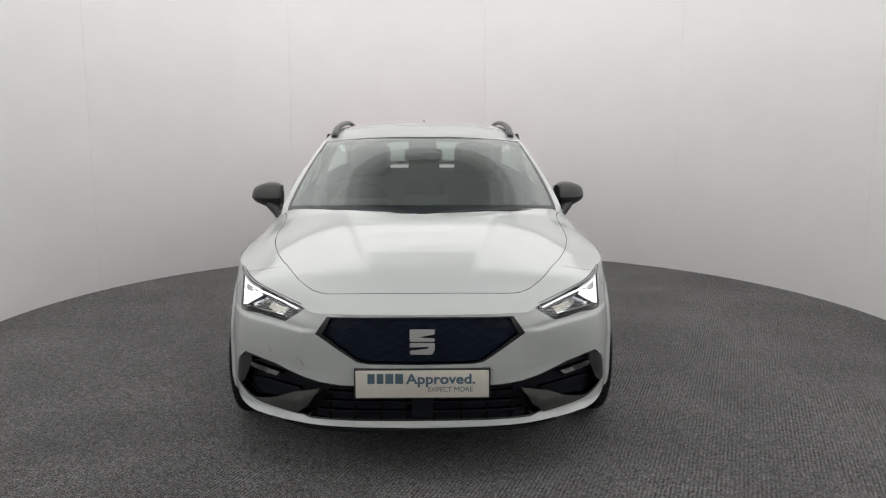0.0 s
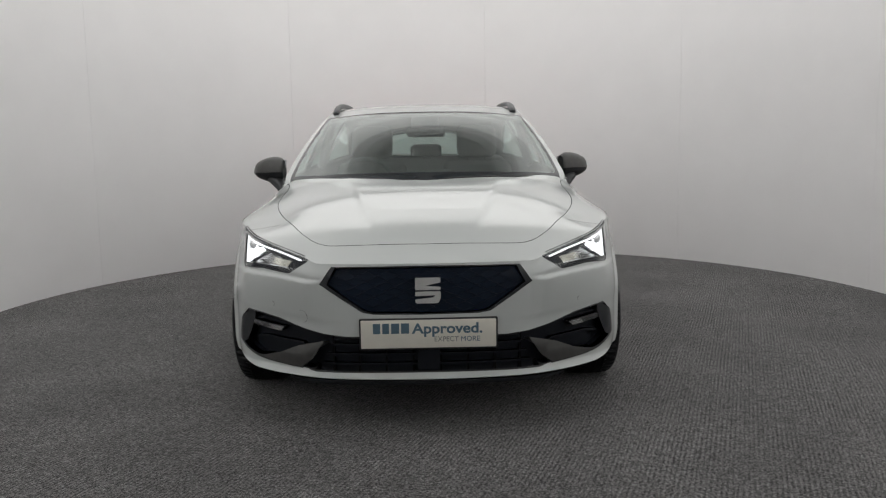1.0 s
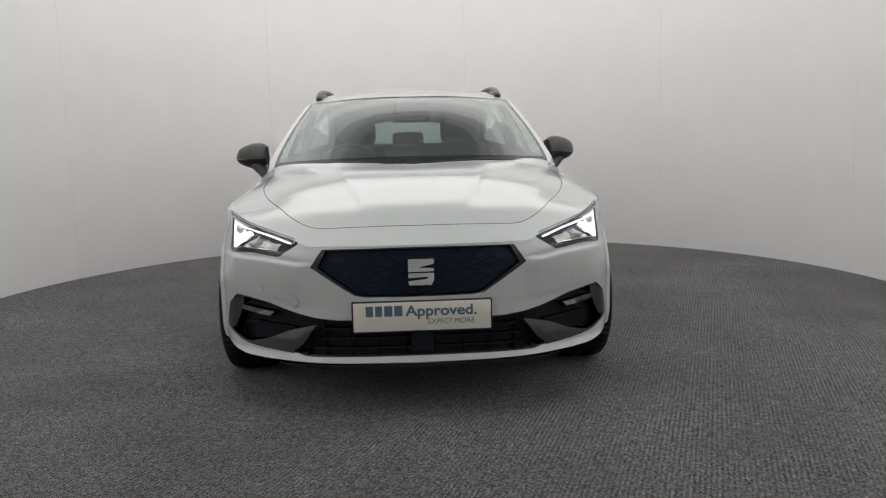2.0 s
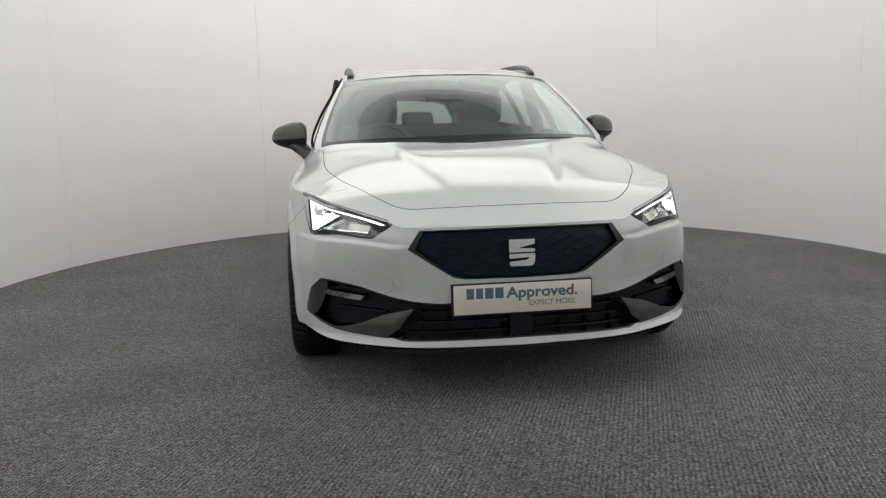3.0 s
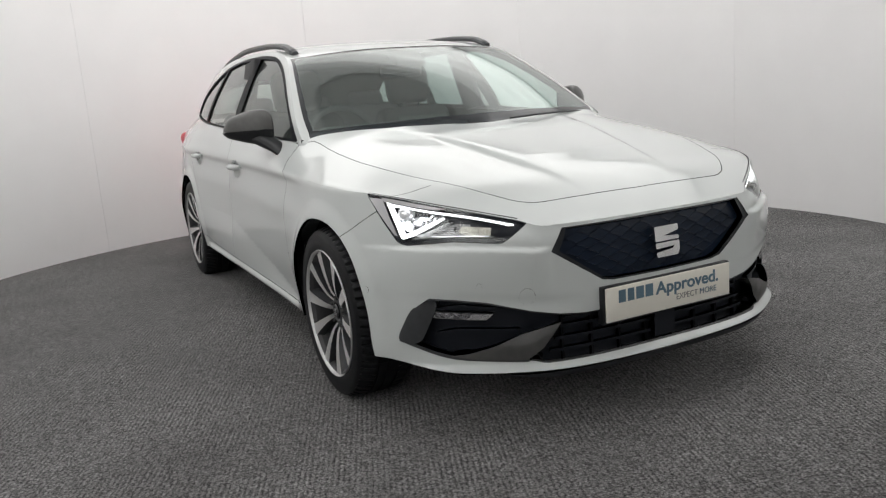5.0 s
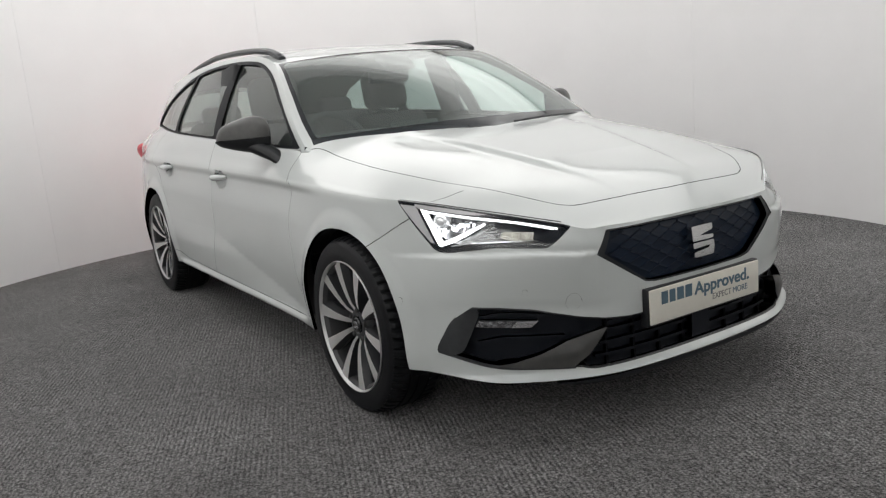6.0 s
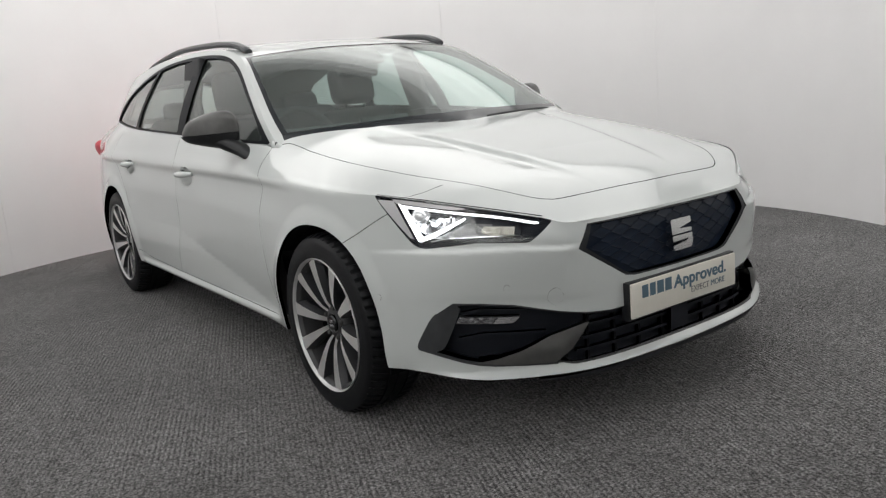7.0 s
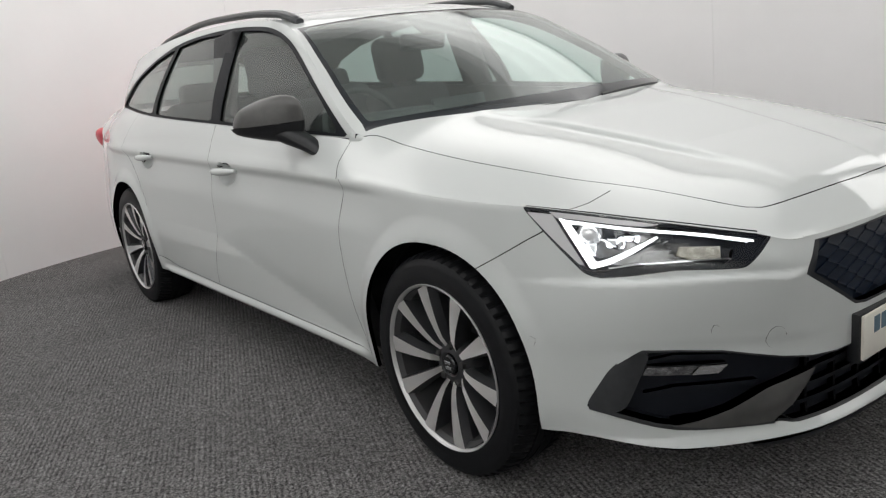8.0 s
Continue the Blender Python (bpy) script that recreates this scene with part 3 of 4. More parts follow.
# bonnet, wings and shoulders
ys = sorted(set(.0735 + (1.5 - .0735) * np.linspace(0, 1, 110) ** 1.6) | set(np.linspace(1.5, 4.52, 70)))
deck_sheet = bmesh.new()
ws = np.concatenate([np.linspace(0, .8, 96), np.linspace(.81, 1, 22)])
g = [[deck_sheet.verts.new((w * edge_x(y), y, 0)) for w in ws] for y in ys]
for i in range(len(ys) - 1):
    for j in range(len(ws) - 1):
        deck_sheet.faces.new((g[i][j], g[i + 1][j], g[i + 1][j + 1], g[i][j + 1]))


def deck_at(x, y):
    return Vector((x, y, deck(x, y)))


HOOD_LINE = smooth_line([(-.02, .180), (.2, .186), (.36, .200), (.412, .216), (.448, .240), (.486, .282), (.524, .338), (.568, .435), (.622, .55), (.668, .68), (.702, .84), (.713, 1.0), (.714, 1.12), (.715, 1.22), (.726, 1.29), (.748, 1.33)], 3)
take(deck_sheet, HOOD_LINE, 1, width=.0028)
WS_FOOT = smooth_line([(-.05, 1.13), (.2, 1.14), (.45, 1.19), (.62, 1.255), (.72, 1.33)], 4)
CABIN_FOOT = WS_FOOT + [(x_belt(y), y) for y in np.linspace(1.37, 4.6, 40)] + [(-.05, 4.6)]
take(deck_sheet, CABIN_FOOT, 2)
for line in (smooth_line([(.764, 1.366), (.80, 1.357), (.835, 1.350), (.862, 1.322), (.885, 1.303)], 3), [(.79, 2.36), (.9, 2.365)], [(.72, 3.52), (.9, 3.56)], smooth_line([(.50, .30), (.548, .445), (.70, .452), (.76, .47)], 2)[3:]):
    take(deck_sheet, line, 1, width=.0024)
hood_poly = HOOD_LINE + [(-.05, 1.32)]
take(deck_sheet, hood_poly, 3, cut=False)


def mid_seam(x, y):
    return x < 1e-4


def edge_seam(x, y):
    return x < 1e-4 or x > edge_x(y) - 2e-4 or y < .0745


bonnet = bend("bonnet", marked(deck_sheet, 3), deck_at, PAINT, car, "white bonnet with two raised creases", seam=mid_seam, soft=round_deck, reach=5e-3)
rest(deck_sheet, 6, lambda c: c.y < .449 and c.x < .70)
rest(deck_sheet, 4, lambda c: c.y < 1.36)
rest(deck_sheet, 5)
bend("bumper_top", marked(deck_sheet, 6), deck_at, PAINT, car, "white strip between bonnet and grille", seam=edge_seam)
for s in (-1, 1):
    bend("wing_top", marked(deck_sheet, 4), deck_at, PAINT, car, sides=(s,), seam=edge_seam, soft=round_deck, reach=.03)
    bend("shoulder", marked(deck_sheet, 5), deck_at, PAINT, car, sides=(s,), seam=edge_seam, soft=round_deck, reach=.03)
bend("inner_deck", marked(deck_sheet, 1, 3, 4, 5, 6), deck_at, DARK, car, depth=.014, lip=0)

# cabin side: pillars, black trim and windows
side = sheet(list(np.linspace(1.34, 1.97, 30)) + list(np.linspace(1.99, 4.56, 80)), np.linspace(0, 1, 22), z_belt, z_rail)


def side_at(y, z):
    return Vector((cabin(y, z), y, z))


def sill_line(y0, y1, up, n=10):
    """Points along the window sill, from y0 to y1."""
    return [(y, z_belt(y) + up) for y in np.linspace(y0, y1, n)]


DLO = smooth_line([(1.385, .924), (1.48, .985), (1.60, 1.058), (1.72, 1.130), (1.83, 1.192), (1.925, 1.238), (2.02, 1.273), (2.12, 1.300), (2.25, 1.319), (2.50, 1.335), (2.85, 1.335), (3.15, 1.317), (3.45, 1.270), (3.75, 1.192), (3.94, 1.115), (4.07, 1.042)], 4) + sill_line(4.02, 1.40, .003, 24)
PANES = [
    (SIDE_GLASS, smooth_line([(1.46, .951), (1.60, 1.044), (1.73, 1.120), (1.84, 1.181), (1.935, 1.227), (2.03, 1.261), (2.13, 1.287), (2.26, 1.305), (2.41, 1.316)], 4) + [(2.335, 1.1), (2.315, .973)] + sill_line(2.29, 1.45, .014)),
    (PRIVACY, rounded([(2.405, .975), (2.50, 1.320), (2.85, 1.321), (3.115, 1.303), (3.150, 1.004)], .015) + sill_line(3.11, 2.43, .014)),
    (PRIVACY, rounded([(3.215, 1.008), (3.165, 1.297), (3.45, 1.254), (3.74, 1.178), (4.00, 1.050)], .015) + sill_line(3.95, 3.24, .014)),
]
for i, (_, p) in enumerate(PANES):
    take(side, p, i + 1)
take(side, DLO, 8)
rest(side, 9)
for s in (-1, 1):
    bend("body_side", marked(side, 9), side_at, PAINT, car, "white pillar and roof side", sides=(s,), lip=.01, seam=lambda y, z: z > z_rail(y) - .002)
    tr = bend("window_trim", marked(side, 8), side_at, TRIM, car, "black window surround", sides=(s,), depth=-.002, lip=.01)
    for i, (mat, _) in enumerate(PANES):
        bend("window_pane", marked(side, i + 1), side_at, mat, tr, sides=(s,), depth=.006, lip=0).visible_shadow = False

# roof
roof_sheet = bmesh.new()
ys = list(np.linspace(1.86, 2.4, 20)) + list(np.linspace(2.45, 4.56, 30))


def roof_front(x):
    """Where the roof begins, over the windscreen."""
    return 1.86 + .10 * (abs(x) / .6) ** 2


ws = np.linspace(0, 1, 24)
g = []
for i, v in enumerate(np.linspace(0, 1, 50)):
    row = []
    for w in ws:
        y = lerp(roof_front(w * .6), 4.56, v)
        row.append(roof_sheet.verts.new((w * cabin(y, z_rail(y)), y, 0)))
    g.append(row)
for i in range(49):
    for j in range(23):
        roof_sheet.faces.new((g[i][j], g[i + 1][j], g[i + 1][j + 1], g[i][j + 1]))


def roof_at(x, y):
    return Vector((x, y, roof(x, y)))


bend("roof", list(roof_sheet.faces), roof_at, PAINT, car, "white roof panel", seam=mid_seam)
bend("headliner", list(roof_sheet.faces), roof_at, grain(material("headliner_cloth", (.10, .10, .10), .9), 60, .1), car, depth=.03, lip=0)


# windscreen: from the cowl up to the roof, bowed
def ws_at(a, b):
    """a across from 0 to 1, b from the foot to the top."""
    c = abs(a)
    ye = lerp(1.335, 1.964, b)
    ze = z_rail(ye) if b >= 0 else .915 + b * .37
    xe = cabin(ye, ze)
    ym = lerp(1.11, roof_front(0) + .002, b)
    zm = lerp(.945, roof(0, roof_front(0) + .002), b) + .030 * math.sin(math.pi * min(max(b, 0), 1))
    return Vector((a * xe, lerp(ym, ye, c ** 2.2), lerp(zm, ze, c ** 2.4) - .002 * (1 - c ** 8) - .45 * max(.06 - b, 0) * min(c * 2, 1)))


screen = sheet(np.linspace(0, 1, 28), np.linspace(-.06, 1, 26), lambda u: 0, lambda u: 1)
take(screen, rounded([(-.1, .072), (.932, .072), (.951, .94), (.921, .975), (-.1, .975)], .02), 1)
take(screen, [(.954, -.1), (1.01, -.1), (1.01, 1.1), (.976, 1.1)], 3)
rest(screen, 2)
bend("windscreen", marked(screen, 1), ws_at, WINDSCREEN, car, "laminated windscreen reflecting the lit booth", lip=0).visible_shadow = False
for s in (-1, 1):
    bend("pillar_finisher", marked(screen, 3), ws_at, PAINT, car, "white edge of the windscreen pillar", lip=0, sides=(s,))
    # the foot of the pillar, closed down to the wing
    bm = bmesh.new()
    box(bm, (0, 0, 0), (.030, .060, .036), .012, pose(0, 0, 0, 26, 0, -14 * s), 3)
    part("pillar_foot", bm, PAINT, car).location = (s * .753, 1.350, .907)
bend("windscreen_border", marked(screen, 2), ws_at, FRIT, car, "black windscreen border", lip=.006, seam=mid_seam)


# tailgate glass
def tail_at(a, b):
    x0, x1 = .52, cabin(4.56, z_rail(4.56))
    lo = Vector((a * x0, 4.63 - .06 * a * a, 1.0))
    hi = Vector((a * x1, 4.56, roof(a * x1, 4.56)))
    return lo.lerp(hi, b) + Vector((0, .03 * math.sin(math.pi * b), 0))


tail = sheet(np.linspace(0, 1, 16), np.linspace(0, 1, 12), lambda u: 0, lambda u: 1)
take(tail, rounded([(-.1, .12), (.90, .12), (.88, .82), (-.1, .82)], .03), 1)
rest(tail, 2)
bend("tailgate", marked(tail, 2), tail_at, PAINT, car, "white tailgate frame", seam=mid_seam)
bend("rear_window", marked(tail, 1), tail_at, PRIVACY, car, lip=0).visible_shadow = False

# linings inside the cabin
LINING = grain(material("cabin_lining", (.045, .046, .048), .8), 60, .15)
bend("pillar_lining", marked(side, 8, 9), side_at, LINING, car, depth=.022, lip=0)
for s in (-1, 1):
    bend("door_lining", marked(flank, DOOR_F, DOOR_R), flank_at, LINING, car, depth=.07, lip=0, sides=(s,))
    bend("shoulder_lining", marked(deck_sheet, 5), deck_at, LINING, car, depth=.03, lip=0, sides=(s,))


def patch(name, poly, place, mat, parent, label="", depth=0.0, lip=.006, sides=(-1, 1), step=.03):
    """A piece of a body surface within an outline, with turned-in edges."""
    xs, ys = [p[0] for p in poly], [p[1] for p in poly]
    nx, ny = (max(2, int((max(v) - min(v)) / step) + 2) for v in (xs, ys))
    bm = sheet(np.linspace(min(xs) - 1e-3, max(xs) + 1e-3, nx), np.linspace(0, 1, ny), lambda u: min(ys) - 1e-3, lambda u: max(ys) + 1e-3)
    take(bm, poly, 1)
    ob = bend(name, marked(bm, 1), place, mat, parent, label, sides, depth, lip)
    bm.free()
    return ob


def ribbon(name, line, widths, place, mat, parent, label="", depth=0.0, lip=.006, sides=(-1, 1)):
    """A narrow strip along a line on a body surface; widths one number or one a point."""
    w = widths if isinstance(widths, (list, tuple)) else [widths] * len(line)
    l, r = [], []
    for i, p in enumerate(line):
        a, b = np.array(line[max(i - 1, 0)], float), np.array(line[min(i + 1, len(line) - 1)], float)
        d = (b - a) / np.linalg.norm(b - a)
        l.append((p[0] - d[1] * w[i] / 2, p[1] + d[0] * w[i] / 2))
        r.append((p[0] + d[1] * w[i] / 2, p[1] - d[0] * w[i] / 2))
    return patch(name, l + r[::-1], place, mat, parent, label, depth, lip, sides)


# ---- grille ----
CELL = material("grille_cell_black", (.004, .011, .026), .42, 0, 0, .25)
grille = bend("grille", marked(flank, GRILLE), flank_at, CELL, car, "black radiator grille with stretched hexagon cells", depth=.024, lip=-.022, seam=nose_seam)
GR_OUT = [(.375, .653), (.417, .583), (.248, .474), (.205, .4665)]
GR_IN = [(.357, .6475), (.389, .581), (.241, .4800), (.202, .4712)]
half = [(0, .653)] + GR_OUT + [(0, .4635), (0, .4685)] + GR_IN[::-1] + [(0, .6475)]
patch("grille_frame", half, flank_at, material("frame_satin", (.020, .022, .026), .36, .2), grille, "dark satin grille frame", depth=.002, lip=.022)
P_CELL, H_CELL, H_SIDE, LEAN = .080, .0180, .0022, .15      # pitch and half heights of a cell, and how far the net leans
for row in range(8):
    z = .491 + .0202 * row
    for col in range(-7, 8):
        s0 = (col + (row % 2) * .5) * P_CELL + LEAN * (z - .56)
        if any(abs(s0 + d) > np.interp(z, [.484, .580, .640], [.230, .368, .350]) for d in (-.034, .034)):
            continue
        hexa = [(s0 + x + LEAN * h, z + h) for x, h in ((0, H_CELL), (P_CELL / 2, H_SIDE), (P_CELL / 2, -H_SIDE), (0, -H_CELL), (-P_CELL / 2, -H_SIDE), (-P_CELL / 2, H_SIDE))]
        verts = []
        for ring, dep, dz in ((1.0, .0195, 0), (.972, .0193, 0), (.950, .0218, -.0002), (.70, .0226, -.0003)):
            for u, v in hexa:
                p = flank_at(s0 + (u - s0) * ring, z + (v - z) * ring + dz)
                verts.append((p.x, p.y + dep, p.z))
        faces = []
        for a in (0, 6, 12):
            faces += [(a + i, a + (i + 1) % 6, a + 6 + (i + 1) % 6, a + 6 + i) for i in range(6)]
        faces.append(tuple(range(18, 24)))
        mesh_object("grille_cell", verts, faces, CELL, grille)

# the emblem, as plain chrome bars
EMBLEM = material("bright_chrome", (.74, .74, .75), .14, 1.0)
badge = new("emblem")
badge.parent = car
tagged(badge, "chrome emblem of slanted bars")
bx, bz = .006, .558
badge.matrix_basis = Matrix.Translation((0, .056, bz)) @ pose(0, 0, 0, -7, 0, 0) @ Matrix.Translation((0, -.056, -bz))
for shape in ([(-.048, .050), (.050, .050), (.050, .031), (-.012, .018), (.050, .014), (.050, .002), (-.048, .002)],
              [(-.048, -.003), (.050, -.003), (.050, -.030), (.040, -.049), (-.044, -.049), (-.048, -.040), (-.048, -.033), (.020, -.026), (.030, -.018), (-.048, -.021)]):
    bm = bmesh.new()
    vs = [bm.verts.new((bx + x, .048, bz + z)) for x, z in rounded(shape, .004, 3)]
    f = bm.faces.new(vs)
    e = bmesh.ops.extrude_face_region(bm, geom=[f])
    for v in [v for v in e["geom"] if isinstance(v, bmesh.types.BMVert)]:
        v.co.y += .022
    bmesh.ops.recalc_face_normals(bm, faces=bm.faces)
    part("emblem_bar", bm, EMBLEM, badge, angle=25)

FOG_GLASS = grain(material("fog_glass", (.20, .20, .21), .15, .85), 60, .5, .004, 90)
BLADE = grain(material("grey_satin_paint", (.092, .091, .089), .36, .3), 40, .08)

# ---- lower intake, fog lamp pods and blades ----
def blade_at(s, z):
    """The bumper's surface, raised along the blade's ridge."""
    p = flank_at(s, z)
    h = .013 * max(1 - abs(z - np.interp(s, [.40, .46, .52, .65, .85], [.350, .315, .290, .276, .297])) / .055, 0) * (1 - .7 * ease((abs(s) - .5) / .2))
    nx, ny = out_normal(abs(s))
    return Vector((p.x + nx * h, p.y + ny * h, z))


def pod_at(s, z):
    """The lamp surround, swelling between its edges."""
    p = flank_at(s, z)
    mid = np.interp(z, [.31, .37, .42, .455], [.888, .858, .828, .797])
    h = .004 * max(1 - ((s - mid) / .05) ** 2, 0) - .024 * ease((.875 - abs(s)) / .085)
    nx, ny = out_normal(abs(s))
    return Vector((p.x + nx * h, p.y + ny * h, z))


intake = bend("air_intake", marked(flank, INTAKE), flank_at, VOID, car, "black lower air intake with slats", depth=.055, lip=-.053, seam=nose_seam)
ribbon("intake_edge", [(0.0, .378), (.311, .377), (.40, .386), (.483, .402), (.62, .437), (.72, .450), (.79, .452)], .006, flank_at, BLACK, intake, depth=.002, lip=.05)
ribbon("intake_edge", [(0.0, .239), (.45, .239), (.49, .249)], .006, flank_at, BLACK, intake, depth=.002, lip=.05)
for s in (-1, 1):
    patch("fog_pod_frame", rounded([(.936, .312), (.868, .418), (.806, .4565), (.781, .434), (.812, .37), (.845, .304)], .028, 5), pod_at, SATIN, car, "dark satin fog lamp surround", depth=-.001, lip=.05, sides=(s,))
    patch("intake_blade", rounded([(.398, .363), (.455, .285), (.505, .250), (.66, .259), (.74, .272), (.68, .280), (.61, .298), (.52, .334)], .005), blade_at, BLADE, car, "grey satin aero blade beside the intake", depth=.0, lip=.045, sides=(s,))
    ribbon("pod_strip", smooth_line([(.925, .312), (.848, .297), (.73, .2675), (.60, .256), (.50, .249)], 3), .011, flank_at, SATIN, car, "dark satin strip under the fog lamp recess", depth=-.002, lip=.03, sides=(s,))
    # dark strip painted for the ledge's shade along the top of the recess
    ribbon("pod_shade_strip", smooth_line([(.812, .4515), (.76, .4535), (.70, .447), (.62, .436), (.54, .416)], 3), [.010 - .0006 * i for i in range(13)], flank_at, SATIN, car, "dark strip for the shade along the fog lamp recess's top", depth=.001, lip=.04, sides=(s,))
    fog = patch("fog_lamp", rounded([(.802, .386), (.789, .411), (.60, .400), (.625, .378)], .004), flank_at, BLACK, car, "slim fog lamp with chrome end", depth=.026, lip=.02, sides=(s,))
    patch("fog_lens", rounded([(.799, .389), (.788, .409), (.655, .402), (.675, .382)], .003), flank_at, FOG_GLASS, fog, depth=.020, lip=.005, sides=(s,))
    patch("chrome_end", rounded([(.668, .402), (.602, .3985), (.625, .380), (.688, .383)], .003), flank_at, material("chrome_light", (.62, .62, .63), .2, .9), fog, depth=.016, lip=.008, sides=(s,))
    for z0, z1, s1 in ((.425, .405, .50), (.345, .336, .52)):
        ribbon("intake_slat", [(.80, z0 - .012), (.72, z0), (.60, lerp(z0, z1, .6)), (s1, z1)], .010, flank_at, VOID, intake, depth=.036, lip=.018, sides=(s,))
for z in (.262, .300, .338, .362):
    ribbon("intake_slat", [(-.43 + (z - .25) * .5, z), (-.2, z), (0, z), (.2, z), (.43 - (z - .25) * .5, z)], .009, flank_at, VOID, intake, depth=.030, lip=.02, sides=(1,))
for i in range(-7, 8, 2):
    if abs(i) > 0:
        ribbon("intake_bar", [(i * .054, .243), (i * .054, .372)], .008, flank_at, DARK, intake, depth=.036, lip=.015, sides=(1,))
patch("radar_cover", rounded([(-.036, .244), (.05, .244), (.05, .34), (-.036, .34)], .006), flank_at, VOID, intake, "black radar cover", depth=.012, lip=.03, sides=(1,))
ribbon("splitter", [(0.0, .196), (.2, .196), (.40, .197), (.50, .199), (.56, .206)], [.022, .022, .022, .016, .004], flank_at, BLACK, car, "black front splitter edge", depth=.004, lip=.2)

line = []
for u in np.linspace(-.40, .40, 41):
    p = flank_at(u, z_top(abs(u)))
    line.append((p.x, p.y + .0035, p.z - .0015))
part("nose_lip", tube(line, .0042, 8), PAINT, car)

# tow eye cover, parking sensors
disc = [(.497 + .024 * math.cos(a), .452 + .026 * math.sin(a)) for a in np.linspace(0, 2 * math.pi, 28)[:-1]]
hole = [(.497 + .0243 * math.cos(a), .452 + .0263 * math.sin(a)) for a in np.linspace(0, 2 * math.pi, 28)[:-1]]
patch("tow_eye_seam", hole, flank_at, DARK, bumper, depth=-.002, lip=0, sides=(-1,))
patch("tow_eye_cover", disc, flank_at, PAINT, bumper, "round tow eye cover", depth=-.003, lip=0, sides=(-1,))
for s in (-1, 1):
    for u, z in ((1.056, .462), (.640, .493)):
        ring = [(u + .0083 * math.cos(a), z + .0093 * math.sin(a)) for a in np.linspace(0, 2 * math.pi, 18)[:-1]]
        dot = [(u + .0080 * math.cos(a), z + .0090 * math.sin(a)) for a in np.linspace(0, 2 * math.pi, 18)[:-1]]
        patch("sensor_seam", ring, flank_at, DARK, bumper, depth=-.0018, lip=0, sides=(s,))
        patch("parking_sensor", dot, flank_at, PAINT, bumper, depth=-.0028, lip=0, sides=(s,))


# ---- headlamps ----
PANEL = material("lamp_panel", (.62, .62, .63), .3, .25, .3)
WARM = grain(material("warm_reflector", (.56, .55, .50), .22, .85), 30, .35, .006, 60)
# faint emission stands in for lamplight caught by the reflector
WARM.node_tree.nodes["Principled BSDF"].inputs["Emission Color"].default_value = (1, .93, .72, 1)
WARM.node_tree.nodes["Principled BSDF"].inputs["Emission Strength"].default_value = .08
FACET = grain(material("facet_reflector", (.30, .30, .30), .2, .9), 18, .45, .006, 20)
PROJECTOR = glowing("projector_ball", (.95, .97, 1.0), .10)
PROJECTOR.node_tree.nodes["Principled BSDF"].inputs["Roughness"].default_value = .15
PROJECTOR.node_tree.nodes["Principled BSDF"].inputs["Metallic"].default_value = .7
LAMP_BLACK = material("lamp_black", (.006, .008, .013), .3, spec=.35)
BAR_TOP = smooth_line([(.523, .6705), (.64, .6960), (.757, .7140), (.87, .7265), (.985, .7385)], 4)
for s in (-1, 1):
    one = (s,)
    lamp = bend("headlamp", marked(flank, LAMPS), flank_at, LAMP_BLACK, car, "lit headlamp with a white light bar", sides=one, depth=.05, lip=-.046)
    lens = bend("lens", marked(flank, LAMPS), flank_at, LENS, lamp, sides=one, depth=.001, lip=0)
    lens.visible_shadow = False
    low = smooth_line([(.480, .668), (.56, .6255), (.66, .630), (.75, .6345), (.83, .629), (.893, .6225), (.925, .632), (1.0, .691), (1.088, .762)], 3)
    ribbon("bezel", low, [lerp(.016, .008, max((i - 14) / (len(low) - 15), 0)) if i > 5 else .013 for i in range(len(low))], flank_at, LAMP_BLACK, lamp, depth=.003, lip=.02, sides=one)
    ribbon("bezel", [(u, z_top(u) - .0015) for u in np.linspace(.51, 1.086, 24)], [lerp(.017, .009, i / 23) for i in range(24)], flank_at, LAMP_BLACK, lamp, depth=.003, lip=.02, sides=one)
    patch("inner_bezel", [(.487, .672), (.52, .683), (.535, .668), (.575, .662), (.585, .640), (.60, .632), (.56, .627)], flank_at, LAMP_BLACK, lamp, depth=.008, lip=.02, sides=one)
    patch("side_panel", rounded([(1.080, .7575), (1.012, .7535), (1.001, .741), (.925, .642), (.940, .6445)], .003), flank_at, PANEL, lamp, "silver white lamp side panel", depth=-.001, lip=.02, sides=one)
    band = [(u, z_top(u) - .0055) for u in np.linspace(.74, 1.02, 20)]
    patch("top_panel", band + [(u, np.interp(u, [p[0] for p in BAR_TOP], [p[1] for p in BAR_TOP]) + .0065) for u in np.linspace(1.0, .78, 10)], flank_at, PANEL, lamp, depth=-.001, lip=.012, sides=one)
    bar = [(u, z, lerp(.0017, .0036, (u - .523) / .462)) for u, z in BAR_TOP]
    hook = [(.9965, .7445), (.990, .736), (.950, .6845), (.916, .637), (.909, .6345), (.870, .6455), (.810, .669), (.745, .698),
            (.747, .702), (.812, .680), (.873, .657), (.899, .6495), (.9055, .652), (.940, .698), (.969, .7320)]
    patch("light_bar", [(u, z + w) for u, z, w in bar] + hook + [(u, z - w) for u, z, w in bar[::-1] if u < .962], flank_at, LED, lamp, "glowing white hooked light bar", depth=.005, lip=.010, sides=one)
    # the main beam: a clear ball in a bright cup
    p = flank_at(.903, .704)
    place = Vector((s * (p.x - .022), p.y + .034, p.z))
    bm = bmesh.new()
    bmesh.ops.create_uvsphere(bm, u_segments=24, v_segments=14, radius=.028)
    o = part("projector", bm, PROJECTOR, lamp, "chrome projector ball")
    o.location = place
    ring = lathe([(.0285, 0), (.031, -.004), (.032, 0), (.031, .012)], 32)
